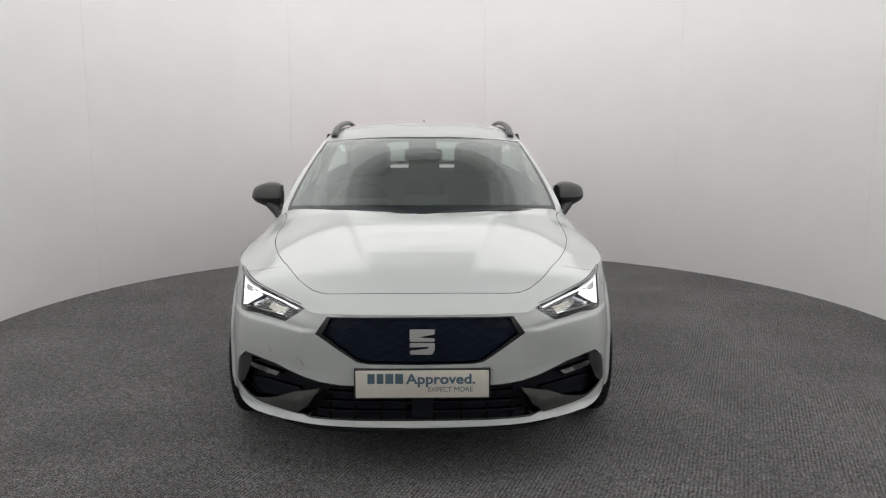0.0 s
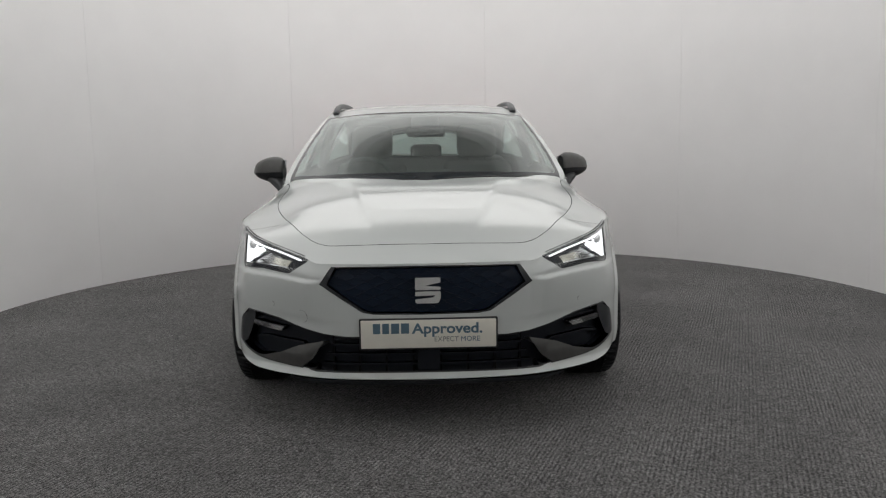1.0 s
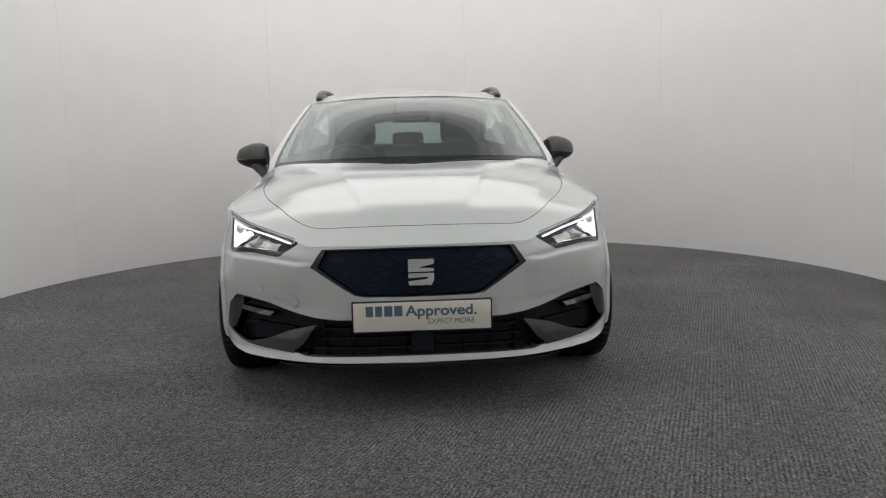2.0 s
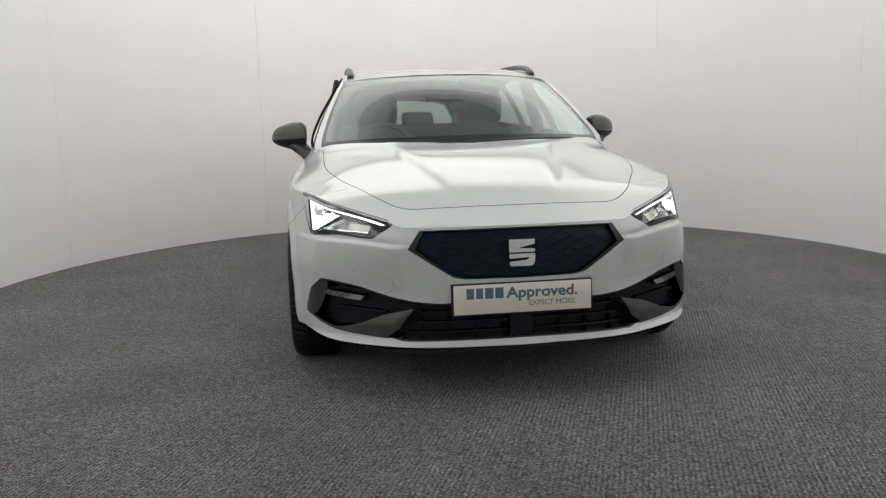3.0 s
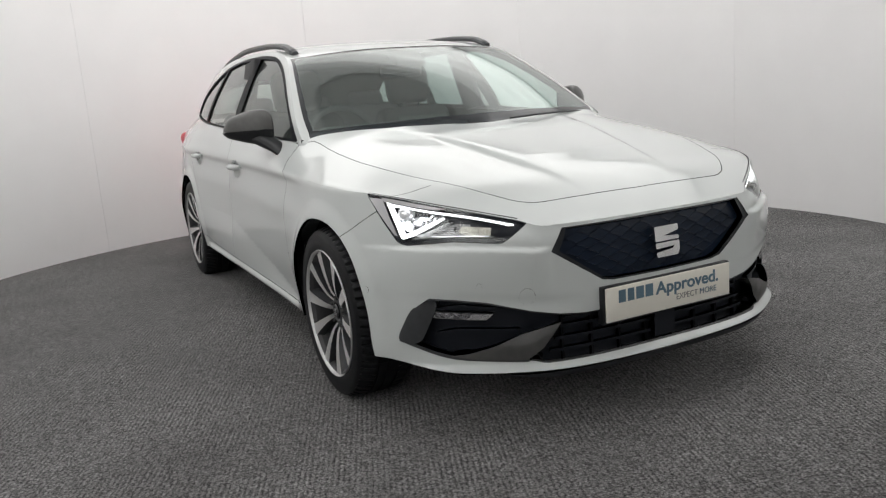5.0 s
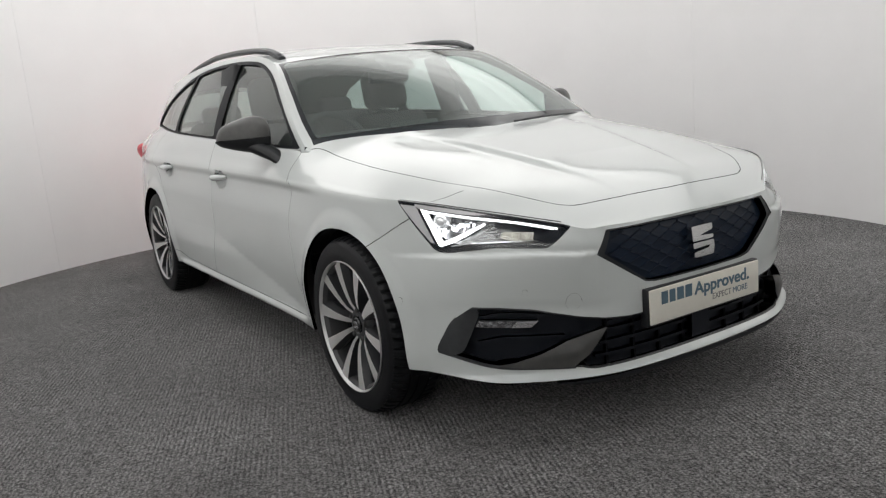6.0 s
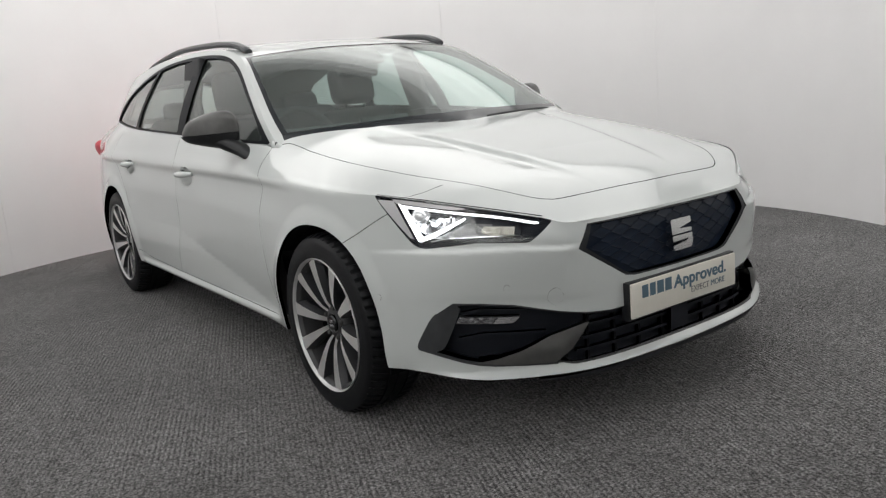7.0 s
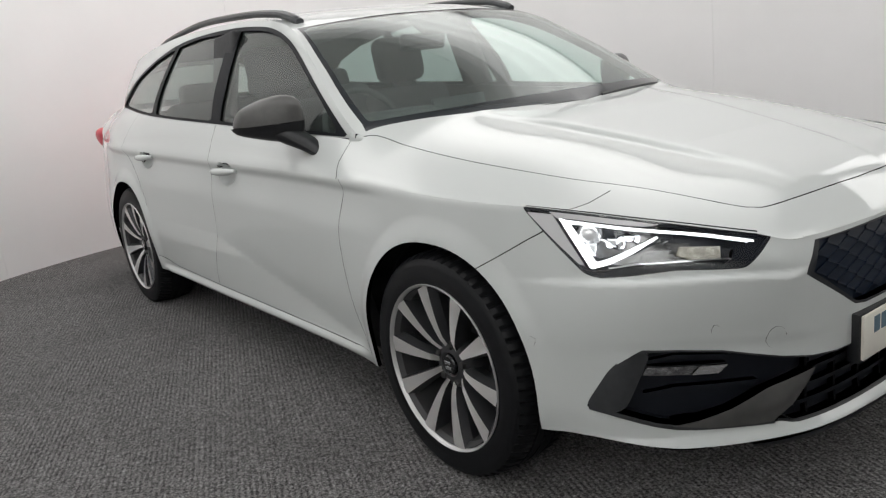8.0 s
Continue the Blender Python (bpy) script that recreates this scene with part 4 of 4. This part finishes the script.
    o = part("projector_ring", ring, GLOSS_BLACK, lamp)
    o.matrix_basis = Matrix.Translation(place) @ pose(0, 0, 0, 0, 0, 60 if s < 0 else 120)
    # added glowing discs, hooded so that the lamp's glare shows only from ahead
    for u, z, r in ((.886, .672, .021), (.838, .684, .015), (.796, .693, .010)):
        p = flank_at(u, z)
        hood = part("added_beam_hood", lathe([(r, .024), (r, -.004), (r + .0015, -.004), (r + .0015, .024)], 24), REFLECTOR, lamp)
        hood.matrix_basis = pose(s * (p.x - .02), p.y + .022, p.z, 0, 0, 90)
        part("added_beam_glow", lathe([(.0, .018), (r - .0002, .018), (r - .0002, .021), (0, .021)], 24), BEAM, hood, "added glowing disc for the headlamp's frontal glare")
    # faceted bowls round it
    patch("reflector_bowl", [(.965, .712), (.905, .655), (.83, .677), (.76, .703), (.80, .712), (.86, .690)], flank_at, FACET, lamp, "faceted chrome reflector", depth=.040, lip=.0, sides=one)
    patch("reflector_bowl", [(.895, .648), (.845, .655), (.74, .692), (.66, .686), (.68, .648), (.76, .646), (.83, .641)], flank_at, FACET, lamp, depth=.036, lip=.01, sides=one)
    patch("inner_reflector", rounded([(.690, .680), (.592, .6745), (.600, .648), (.665, .650), (.70, .662)], .004), flank_at, WARM, lamp, "warm white reflector with a faint glow for lamplight", depth=.030, lip=.015, sides=one)
    ribbon("reflector_edge", [(.575, .640), (.60, .644), (.70, .646), (.80, .6465), (.87, .637)], .0035, flank_at, REFLECTOR, lamp, depth=.010, lip=.006, sides=one)
    rnd = random.Random(7)
    for i in range(8):
        u, z = rnd.uniform(.69, .87), rnd.uniform(.650, .70)
        if z > .66 + (u - .66) * .22 + .03:
            continue
        p = flank_at(u, z)
        bm = bmesh.new()
        box(bm, (0, 0, 0), (rnd.uniform(.006, .022), .006, rnd.uniform(.003, .010)), .0015)
        o = part("reflector_facet", bm, (REFLECTOR, GLOSS_BLACK)[i % 2], lamp)
        o.matrix_basis = pose(s * (p.x - .02), p.y + .026, p.z, rnd.uniform(-40, 40), rnd.uniform(-30, 30), rnd.uniform(-50, 50))

# ---- number plate ----
bm = bmesh.new()
box(bm, (.007, .060, .390), (.536, .030, .122), .004)
holder = part("plate_holder", bm, BLACK, car, "black number plate holder")
bm = bmesh.new()
box(bm, (.007, .0405, .392), (.522, .009, .110), .003)
plate = part("number_plate", bm, PLATE, car, "cream dealer show plate with dark blue lettering")


def lettering(words, x, z, size, mat, parent, bold=0.0, width=None):
    cu = bpy.data.curves.new("lettering", "FONT")
    cu.body, cu.size, cu.extrude, cu.offset = words, size, .0004, bold
    tmp = bpy.data.objects.new("lettering", cu)
    me = bpy.data.meshes.new_from_object(tmp)
    bpy.data.objects.remove(tmp)
    me.materials.clear()
    me.materials.append(mat)
    xs = [v.co.x for v in me.vertices]
    k = width / (max(xs) - min(xs)) if width else 1
    ob = new("lettering", me)
    ob.parent = parent
    ob.matrix_basis = pose(x - min(xs) * k, .0352, z, 90, 0, 0) @ Matrix.Diagonal((k, 1, 1, 1))
    return ob


lettering("Approved.", -.058, .395, .056, INK, plate, .0014, .272)
lettering("EXPECT", .030, .362, .028, INK_GREY, plate, 0, .092)
lettering("MORE", .132, .362, .028, INK, plate, 0, .073)
# the dealer's mark, as plain bars
for x0, width in ((-.207, .028), (-.171, .026), (-.137, .031), (-.099, .031)):
    bm = bmesh.new()
    box(bm, (x0 + width / 2, .0357, .415), (width, .001, .040), 0)
    part("brand_bar", bm, INK, plate, smooth=False)


# ---- door mirrors ----
rise = pchip([0, .12, .3, .45, .7, .88, 1], [.074, .086, .088, .084, .070, .052, .026])
drop = pchip([0, .3, .6, .9, 1], [.072, .062, .046, .024, .012])
deep = pchip([0, .4, .8, 1], [.062, .060, .048, .028])


def mirror_ring(t, s):
    """A section of the mirror's shell from its inner side (0) to its tip (1)."""
    end = math.sqrt(max(1 - (max(t - .86, 0) / .14) ** 2, 0))
    x, y, z = lerp(.815, 1.000, t), 1.625 + .085 * t ** 1.7, .976 - .004 * t
    ring = []
    for k in range(32):
        c, d = math.cos(2 * math.pi * k / 32), math.sin(2 * math.pi * k / 32)
        h = (rise(t) if d >= 0 else drop(t)) * max(end, .05)
        ring.append((s * x, y + deep(t) * max(end, .05) * math.copysign(abs(c) ** .72, c) - (.02 * d if d < 0 else 0), z + h * math.copysign(abs(d) ** .78, d)))
    return ring


for s in (-1, 1):
    mirror = new("door_mirror")
    mirror.parent = car
    tagged(mirror, "door mirror with a dark grey satin cap")
    rings = [mirror_ring(t, s) for t in (0, .02, .06, .12, .2, .3, .4, .5, .6, .7, .78, .85, .9, .94, .97, .99, 1)]
    x0 = sum(p[1] for p in rings[0]) / 32
    rings[0] = [(p[0] - s * .004, lerp(p[1], x0, .12), lerp(p[2], .985, .12)) for p in rings[0]]
    for name, ks, mat, label in (("mirror_cap", range(0, 16), BLADE, "dark grey satin cap"), ("mirror_base", range(16, 32), BLACK, "")):
        bm = bmesh.new()
        vs = {}
        for i in range(len(rings) - 1):
            for k in ks:
                q = []
                for c in ((i, k), (i, (k + 1) % 32), (i + 1, (k + 1) % 32), (i + 1, k)):
                    if c not in vs:
                        p = rings[c[0]][c[1]]
                        vs[c] = bm.verts.new(p if name == "mirror_cap" else (p[0], p[1], p[2] - .002))
                    q.append(vs[c])
                bm.faces.new(q)
        bmesh.ops.recalc_face_normals(bm, faces=bm.faces)
        part(name, bm, mat, mirror, label, angle=60)
    bm = bmesh.new()
    bm.faces.new([bm.verts.new((p[0] - s * .0005, p[1], p[2])) for p in rings[0]])
    part("inner_wall", bm, BLACK, mirror)
    bm = bmesh.new()
    box(bm, (s * .872, 1.684, 1.0), (.13, .008, .085), .003)
    part("mirror_glass", bm, CHROME, mirror)
    foot = tube([(s * .875, 1.640, .940), (s * .850, 1.615, .930), (s * .828, 1.588, .914), (s * .808, 1.556, .893), (s * .790, 1.52, .866)], [.040, .050, .048, .041, .034], 16, .62)
    part("mirror_foot", foot, BLACK, mirror)
    if s > 0:       # the passenger's mirror is swung in a little
        mirror.matrix_basis = Matrix.Translation((.772, 1.54, 0)) @ pose(0, 0, 0, 0, 0, 9) @ Matrix.Translation((-.79, -1.54, 0))

# ---- door handles ----
for (row, s), door in doors.items():
    y0, z0 = HANDLES[0 if row == "f" else 1]
    u0 = at_y(y0)

    def dish(u, z):
        k = min(((u - u0) / (.072 if u > u0 else .098)) ** 2 + ((z - z0 + .004) / .050) ** 2, 1)
        return flank_at(u, z) - Vector((.024 * (1 - k) * (1 + k), 0, 0))
    bend("handle_bowl", marked(flank, 11 if row == "f" else 12), dish, PAINT, door, sides=(s,), lip=0)
    line = []
    for t in np.linspace(-1, 1, 11):
        p = flank_at(u0 + t * .108, z0 + .004 - .004 * t)
        line.append((s * (p.x + .004 + .020 * (1 - t ** 4)), p.y, p.z))
    part("door_handle", tube(line, [.009, .013, .015, .016, .017, .017, .017, .016, .015, .013, .009], 14, .9), PAINT, door, "white door handle")

# ---- roof rails, antenna, wipers ----
for s in (-1, 1):
    pts = smooth_line([(s * .545, 2.005, 1.312), (s * .546, 2.07, 1.335), (s * .547, 2.18, 1.359), (s * .549, 2.45, 1.382), (s * .549, 2.9, 1.394), (s * .545, 3.2, 1.380), (s * .542, 3.45, 1.358), (s * .540, 3.58, 1.343)], 5)
    n = len(pts)
    part("roof_rail", tube(pts, [lerp(.022, .014, i / n) * (1 if 1 < i < n - 4 else .8) for i in range(n)], 10, .8), SATIN, car, "dark grey roof rail")
bm = tube([(0, 3.92, 1.362), (0, 3.97, 1.388), (0, 4.03, 1.412), (0, 4.06, 1.414)], [.024, .017, .008, .003], 10, 1.0)
part("antenna_fin", bm, GLOSS_BLACK, car)
for pts in ([(.10, 1.10, .950), (.30, 1.125, .955), (.52, 1.20, .950), (.64, 1.262, .938)], [(-.56, 1.225, .922), (-.40, 1.165, .934), (-.15, 1.118, .941), (-.02, 1.110, .941)]):
    part("wiper", tube([(x, y, z - .004) for x, y, z in smooth_line(pts, 4)], .0045, 8), BLACK, car, "black windscreen wiper")

# ---- tail lamps ----
for s in (-1, 1):
    bm = bmesh.new()
    bmesh.ops.create_uvsphere(bm, u_segments=28, v_segments=18, radius=1)
    for v in bm.verts:
        x, y, z = v.co
        k = lerp(.55, 1.1, (z + 1) / 2)
        v.co = (s * (.700 + .046 * x * k), 4.50 + .10 * y * k - .02 * z, .862 + .058 * z)
    if s < 0:
        bmesh.ops.reverse_faces(bm, faces=bm.faces)
    bmesh.ops.recalc_face_normals(bm, faces=bm.faces)
    part("tail_lamp", bm, RED, car, "red tail lamp")

line = [(x, 4.70 - .16 * (abs(x) / .72) ** 2.5, .90) for x in np.linspace(-.70, .70, 25)]
part("tail_light_bar", tube(line, .018, 8, .9), TAIL_GLOW, car, "lit red light bar across the tail")

# ---- wheels ----
def wheel(name):
    w = new(name)
    tyre = lathe([(.226, -.085), (.236, -.106), (.256, -.111), (.262, -.1095), (.285, -.1105), (.297, -.106), (.304, -.100)], 96)
    part("tyre", tyre, RUBBER, w, "black low-profile tyre sidewall")
    part("tyre", lathe([(.3145, .08), (.306, .1), (.28, .11), (.24, .106), (.226, .09)], 72), RUBBER, w)
    tread = bmesh.new()
    prof = [(.304, -.100), (.310, -.092), (.3145, -.082), (.3165, -.066), (.3175, -.046), (.3125, -.045), (.3125, -.038), (.3178, -.037), (.318, -.012), (.313, -.011), (.313, -.004), (.318, -.003), (.318, .03), (.313, .031), (.313, .038), (.3175, .039), (.3165, .062), (.3145, .08)]
    steps = 240
    rings = []
    for i in range(steps):
        a = 2 * math.pi * i / steps
        cut = .008 if i % 4 == 0 else 0
        rings.append([tread.verts.new((x, (r - (cut if abs(x) > .048 and abs(x) < .098 else 0)) * math.cos(a + x * .5), (r - (cut if abs(x) > .048 and abs(x) < .098 else 0)) * math.sin(a + x * .5))) for r, x in prof])
    for i in range(steps):
        p, q = rings[i], rings[(i + 1) % steps]
        for j in range(len(prof) - 1):
            tread.faces.new((p[j], p[j + 1], q[j + 1], q[j]))
    bmesh.ops.recalc_face_normals(tread, faces=tread.faces)
    part("tread", tread, RUBBER, w, angle=25)
    part("rim_edge", lathe([(.2275, -.100), (.2315, -.1095), (.2350, -.1125), (.2365, -.1085), (.232, -.100)], 96), material("rim_edge", (.55, .55, .55), .35, .5), w, "bright machined rim edge")
    part("rim", lathe([(.2255, -.103), (.214, -.090), (.208, -.03), (.205, .09)], 72), BARREL, w, "dark grey alloy rim barrel")
    part("brake_disc", lathe([(.0, -.0), (.15, 0), (.15, .02), (0, .02)], 48), BRAKE, w)
    bm = bmesh.new()
    box(bm, (-.01, .135, .03), (.06, .07, .16), .015)
    part("brake_caliper", bm, DARK, w)
    part("hub", lathe([(.031, -.070), (.036, -.074), (.066, -.066), (.080, -.045), (.080, 0)], 40), GREY_ALLOY, w)
    cap = part("hub_cap", lathe([(0, -.080), (.024, -.080), (.028, -.076), (.028, -.060)], 32), GLOSS_BLACK, w, "black hub cap with a bright mark")
    for dz, tilt in ((.0075, 10), (-.0075, 10)):
        bm = bmesh.new()
        box(bm, (-.081, 0, dz), (.003, .026, .009), .001, pose(0, 0, 0, tilt, 0, 0))
        part("cap_mark", bm, CHROME, cap)
    for i in range(5):
        a = 2 * math.pi * i / 5 + .63
        b = lathe([(0, -.078), (.008, -.078), (.010, -.074), (.010, -.055)], 12)
        o = part("wheel_bolt", b, BRAKE, w)
        o.location = (0, .054 * math.cos(a), .054 * math.sin(a))
    for i in range(10):
        mid, sg = 2 * math.pi * (i // 2) / 5, (1 if i % 2 else -1)
        ca, sa = math.cos(mid), math.sin(mid)
        bm, fc = bmesh.new(), bmesh.new()
        rings, plates = [], []
        n = 7
        for k in range(n):
            t = k / (n - 1)
            along, side = lerp(.046, .2175, t), sg * lerp(.0135, .0700, t)      # a straight arm, leaning away from its pair's middle
            face = lerp(.0085, .0270, t ** 1.2)
            x = lerp(-.066, -.1035, t ** .55) - .003 * math.sin(math.pi * t)
            inner, outer = side - sg * face, side + sg * face * .9
            # a flat machined face, a steep wall towards the pair's middle and a broad dark slope on the other side
            ring = [(x, outer), (x, inner), (x + .022, inner - sg * lerp(.002, .004, t)), (x + .052, inner - sg * .002), (x + .054, outer), (x + .024, outer + sg * lerp(.005, .013, t))]
            rings.append([bm.verts.new((px, along * ca - q * sa, along * sa + q * ca)) for px, q in ring])
            plates.append([fc.verts.new((x - .0010, along * ca - q * sa, along * sa + q * ca)) for q in (inner + sg * .0008, outer - sg * .0008)])
        for p, q in zip(rings, rings[1:]):
            for j in range(6):
                bm.faces.new((p[j], p[(j + 1) % 6], q[(j + 1) % 6], q[j]))
        bm.faces.new(rings[0])
        bm.faces.new(rings[-1][::-1])
        for p, q in zip(plates, plates[1:]):
            fc.faces.new((p[0], p[1], q[1], q[0]))
        bmesh.ops.solidify(fc, geom=fc.faces, thickness=.0008)
        bmesh.ops.recalc_face_normals(bm, faces=bm.faces)
        bmesh.ops.recalc_face_normals(fc, faces=fc.faces)
        sp = part("spoke", bm, GREY_ALLOY, w, "two-tone alloy spoke", angle=20)
        part("machined_face", fc, SILVER, sp, smooth=False)
    return w


BRAKE = material("brake_disc", (.06, .06, .06), .5, .6)
BARREL = material("rim_barrel", (.05, .05, .052), .5, .2)
first = wheel("wheel")
first.parent = car
tagged(first, "two-tone ten-spoke alloy wheel")
first.matrix_basis = pose(-.772, HUB_F, .312, -12, 0, 0)
for x, y, r, z in ((-.772, HUB_R, -30, 0), (.772, HUB_F, 10, 180), (.772, HUB_R, 80, 180)):
    copy_thing(first, pose(x, y, .312, 0, 0, z) @ pose(0, 0, 0, r, 0, 0))

# wheel housings
for s in (-1, 1):
    for c, h, r in ARCHES:
        bm = bmesh.new()
        rings = []
        for x in (s * .83, s * .50):
            rings.append([bm.verts.new((x, c + (ARCH_HALF - .002) * math.copysign(abs(math.cos(a)) ** .91, math.cos(a)), max(h + (r - .003) * math.sin(a), .2))) for a in np.linspace(-.25, math.pi + .25, 40)])
        for i in range(39):
            bm.faces.new((rings[0][i], rings[0][i + 1], rings[1][i + 1], rings[1][i]))
        bm.faces.new(rings[1])
        part("wheel_arch_liner", bm, DARK, car)

# underbody
bm = bmesh.new()
box(bm, (0, 2.36, .235), (1.40, 2.2, .06), .02)
box(bm, (0, .55, .235), (.9, .8, .06), .02)
box(bm, (0, 4.1, .26), (.9, .8, .06), .02)
part("underbody", bm, DARK, car)

# ---- inside the cabin ----
bm = bmesh.new()
box(bm, (0, 1.60, .775), (1.30, .52, .24), .06, pose(0, 0, 0, 3, 0, 0), 4)
dash = part("dashboard", bm, CABIN, car, "dark dashboard")
bm = bmesh.new()
box(bm, (-.37, 1.70, .925), (.36, .16, .06), .028, None, 3)
part("instrument_hood", bm, CABIN, dash)
bm = bmesh.new()
box(bm, (.02, 1.79, .915), (.27, .02, .11), .006, pose(0, 0, 0, -12, 0, 0))
part("touch_screen", bm, CABIN, dash)
ring = [(-.37 + .18 * math.cos(a), 1.90 + .18 * math.sin(a) * .42, .875 + .18 * math.sin(a) * .9) for a in np.linspace(0, 2 * math.pi, 37)]
sw = part("steering_wheel", tube(ring, .015, 10), CABIN, car, "black steering wheel")
bm = bmesh.new()
box(bm, (-.37, 1.885, .87), (.16, .04, .10), .015, pose(0, 0, 0, -25, 0, 0))
box(bm, (-.37, 1.885, .875), (.33, .02, .03), .008, pose(0, 0, 0, -25, 0, 0))
part("steering_boss", bm, CABIN, sw)


def seat(x, y, name="seat"):
    o = new(name)
    o.parent = car
    tagged(o, "black cloth car seat with headrest")
    for nm, c, size, rx, bv in (("cushion", (0, 0, .46), (.50, .52, .16), 6, .06), ("backrest", (0, .30, .73), (.48, .15, .56), -14, .06), ("headrest", (0, .405, 1.14), (.28, .12, .23), -10, .055)):
        bm = bmesh.new()
        box(bm, c, size, bv, pose(0, 0, 0, rx, 0, 0), 4)
        part(nm, bm, CLOTH, o)
    for dx in (-.06, .06):
        part("headrest_post", tube([(dx, .365, .97), (dx, .40, 1.08)], .007, 8), SATIN, o)
    o.location = (x, y, 0)
    return o


seat(-.37, 2.22)
seat(.36, 2.29)
for s in (-1, 1):
    bm = bmesh.new()
    box(bm, (s * .668, 2.50, 1.14), (.035, .21, .36), .012, pose(0, 0, 0, -6, -14 * s, 0), 3)
    part("pillar_cover", bm, LINING, car, "grey inner cover of the middle pillar")
bench = new("rear_bench")
bench.parent = car
tagged(bench, "dark cloth rear bench with three headrests")
for nm, c, size, rx, bv in (("cushion", (0, 3.05, .47), (1.28, .52, .18), 6, .06), ("backrest", (0, 3.38, .76), (1.26, .15, .56), -20, .06)):
    bm = bmesh.new()
    box(bm, c, size, bv, pose(0, 0, 0, rx, 0, 0), 4)
    part(nm, bm, CLOTH, bench)
for x in (-.40, 0, .40):
    bm = bmesh.new()
    box(bm, (x, 3.50, 1.06), (.25, .09, .13), .04, pose(0, 0, 0, -8, 0, 0), 4)
    part("headrest", bm, CLOTH, bench)
bm = bmesh.new()
box(bm, (.005, 1.985, 1.200), (.235, .03, .07), .018, pose(0, 0, 0, 10, 0, 0), 3)
part("rear_view_mirror", bm, GLOSS_BLACK, car, "black rear-view mirror")
bm = bmesh.new()
box(bm, (.0, 1.90, 1.262), (.17, .13, .035), .014, pose(0, 0, 0, 30, 0, 0), 3)
part("sensor_pod", bm, CABIN, car, "dark sensor housing behind the windscreen")


# ---- the booth's wall boards, ceiling and lamps ----
for i in range(len(SEAMS) - 1):
    w = wall_panel(SEAMS[i], SEAMS[i + 1], "wall_%d" % (i + 1))
    tagged(w, "curved white wall board of the photo booth", "wall", "booth wall boards", "structure")

ROOM = grain(material("room_wall_paint", (.80, .80, .79), .85), 4, .02)


def slab(name, centre, size, mat, label, category):
    bm = bmesh.new()
    box(bm, centre, size, 0)
    return tagged(part(name, bm, mat, smooth=False), label, category, kind="structure")


# unseen outer walls, added to close the room and bounce light to the car
slab("wall_back", (0, 8.9, 1.545), (17.8, .2, 3.09), ROOM, "unseen plain pale wall added round the hall", "wall")
slab("wall_front", (0, -7.9, 1.545), (17.8, .2, 3.09), ROOM, "unseen plain pale wall added round the hall", "wall")
slab("wall_west", (-7.9, .5, 1.545), (.2, 16.6, 3.09), ROOM, "unseen plain pale wall added round the hall", "wall")
slab("wall_east", (7.9, .5, 1.545), (.2, 16.6, 3.09), ROOM, "unseen plain pale wall added round the hall", "wall")
slab("ceiling", (0, .5, 3.142), (18, 17, .1), grain(material("ceiling_paint", (.78, .78, .78), .9), 5, .03), "pale plain ceiling over the booth", "ceiling")
CASE = material("lamp_case", (.7, .7, .7), .4)


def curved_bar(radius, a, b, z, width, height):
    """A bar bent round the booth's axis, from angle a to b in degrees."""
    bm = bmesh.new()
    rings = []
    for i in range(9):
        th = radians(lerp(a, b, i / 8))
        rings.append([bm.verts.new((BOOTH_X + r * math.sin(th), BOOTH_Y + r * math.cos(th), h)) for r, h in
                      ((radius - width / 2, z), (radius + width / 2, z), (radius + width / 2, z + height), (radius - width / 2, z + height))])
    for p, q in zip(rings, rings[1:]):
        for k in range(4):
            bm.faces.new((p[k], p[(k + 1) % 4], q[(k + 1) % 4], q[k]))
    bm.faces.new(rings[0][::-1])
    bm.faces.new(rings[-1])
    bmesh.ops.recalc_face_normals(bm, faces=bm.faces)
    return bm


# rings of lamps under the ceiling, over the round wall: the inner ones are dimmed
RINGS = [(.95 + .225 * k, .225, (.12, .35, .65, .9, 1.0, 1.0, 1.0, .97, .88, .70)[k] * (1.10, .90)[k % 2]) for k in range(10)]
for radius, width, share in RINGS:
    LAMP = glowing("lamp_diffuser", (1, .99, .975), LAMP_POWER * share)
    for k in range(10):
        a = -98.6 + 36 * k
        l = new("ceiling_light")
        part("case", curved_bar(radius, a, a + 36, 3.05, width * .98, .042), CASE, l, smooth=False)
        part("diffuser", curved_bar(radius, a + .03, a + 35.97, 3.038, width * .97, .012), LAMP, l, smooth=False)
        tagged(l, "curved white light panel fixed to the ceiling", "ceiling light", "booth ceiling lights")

# unseen fill panels, added to brighten bumper, flanks and lower walls from the sides
HALL_FILL = glowing("hall_fill_diffuser", (1, .99, .975), HALL_FILL_POWER)
for x in (-6.6, -4.95, -3.3, -1.65, 0, 1.65, 3.3, 4.95, 6.6):
    for y in (1.2, .3, -.6, -1.5, -2.4, -3.3, -4.2, -5.1, -6.0, -6.9):
        if math.hypot(x - BOOTH_X, y - BOOTH_Y) < BOOTH_R + .9 or abs(x) < 2.5:
            continue
        l = new("hall_fill_light")
        bm = bmesh.new()
        box(bm, (0, 0, .02), (1.6, .7, .04), .006)
        part("case", bm, CASE, l, smooth=False)
        bm = bmesh.new()
        box(bm, (0, 0, -.004), (1.56, .66, .012), .003)
        part("diffuser", bm, HALL_FILL, l, smooth=False)
        l.matrix_basis = pose(x, y, 3.05)
        tagged(l, "unseen rectangular fill light panel added under the ceiling", "ceiling light", "hall ceiling lights")
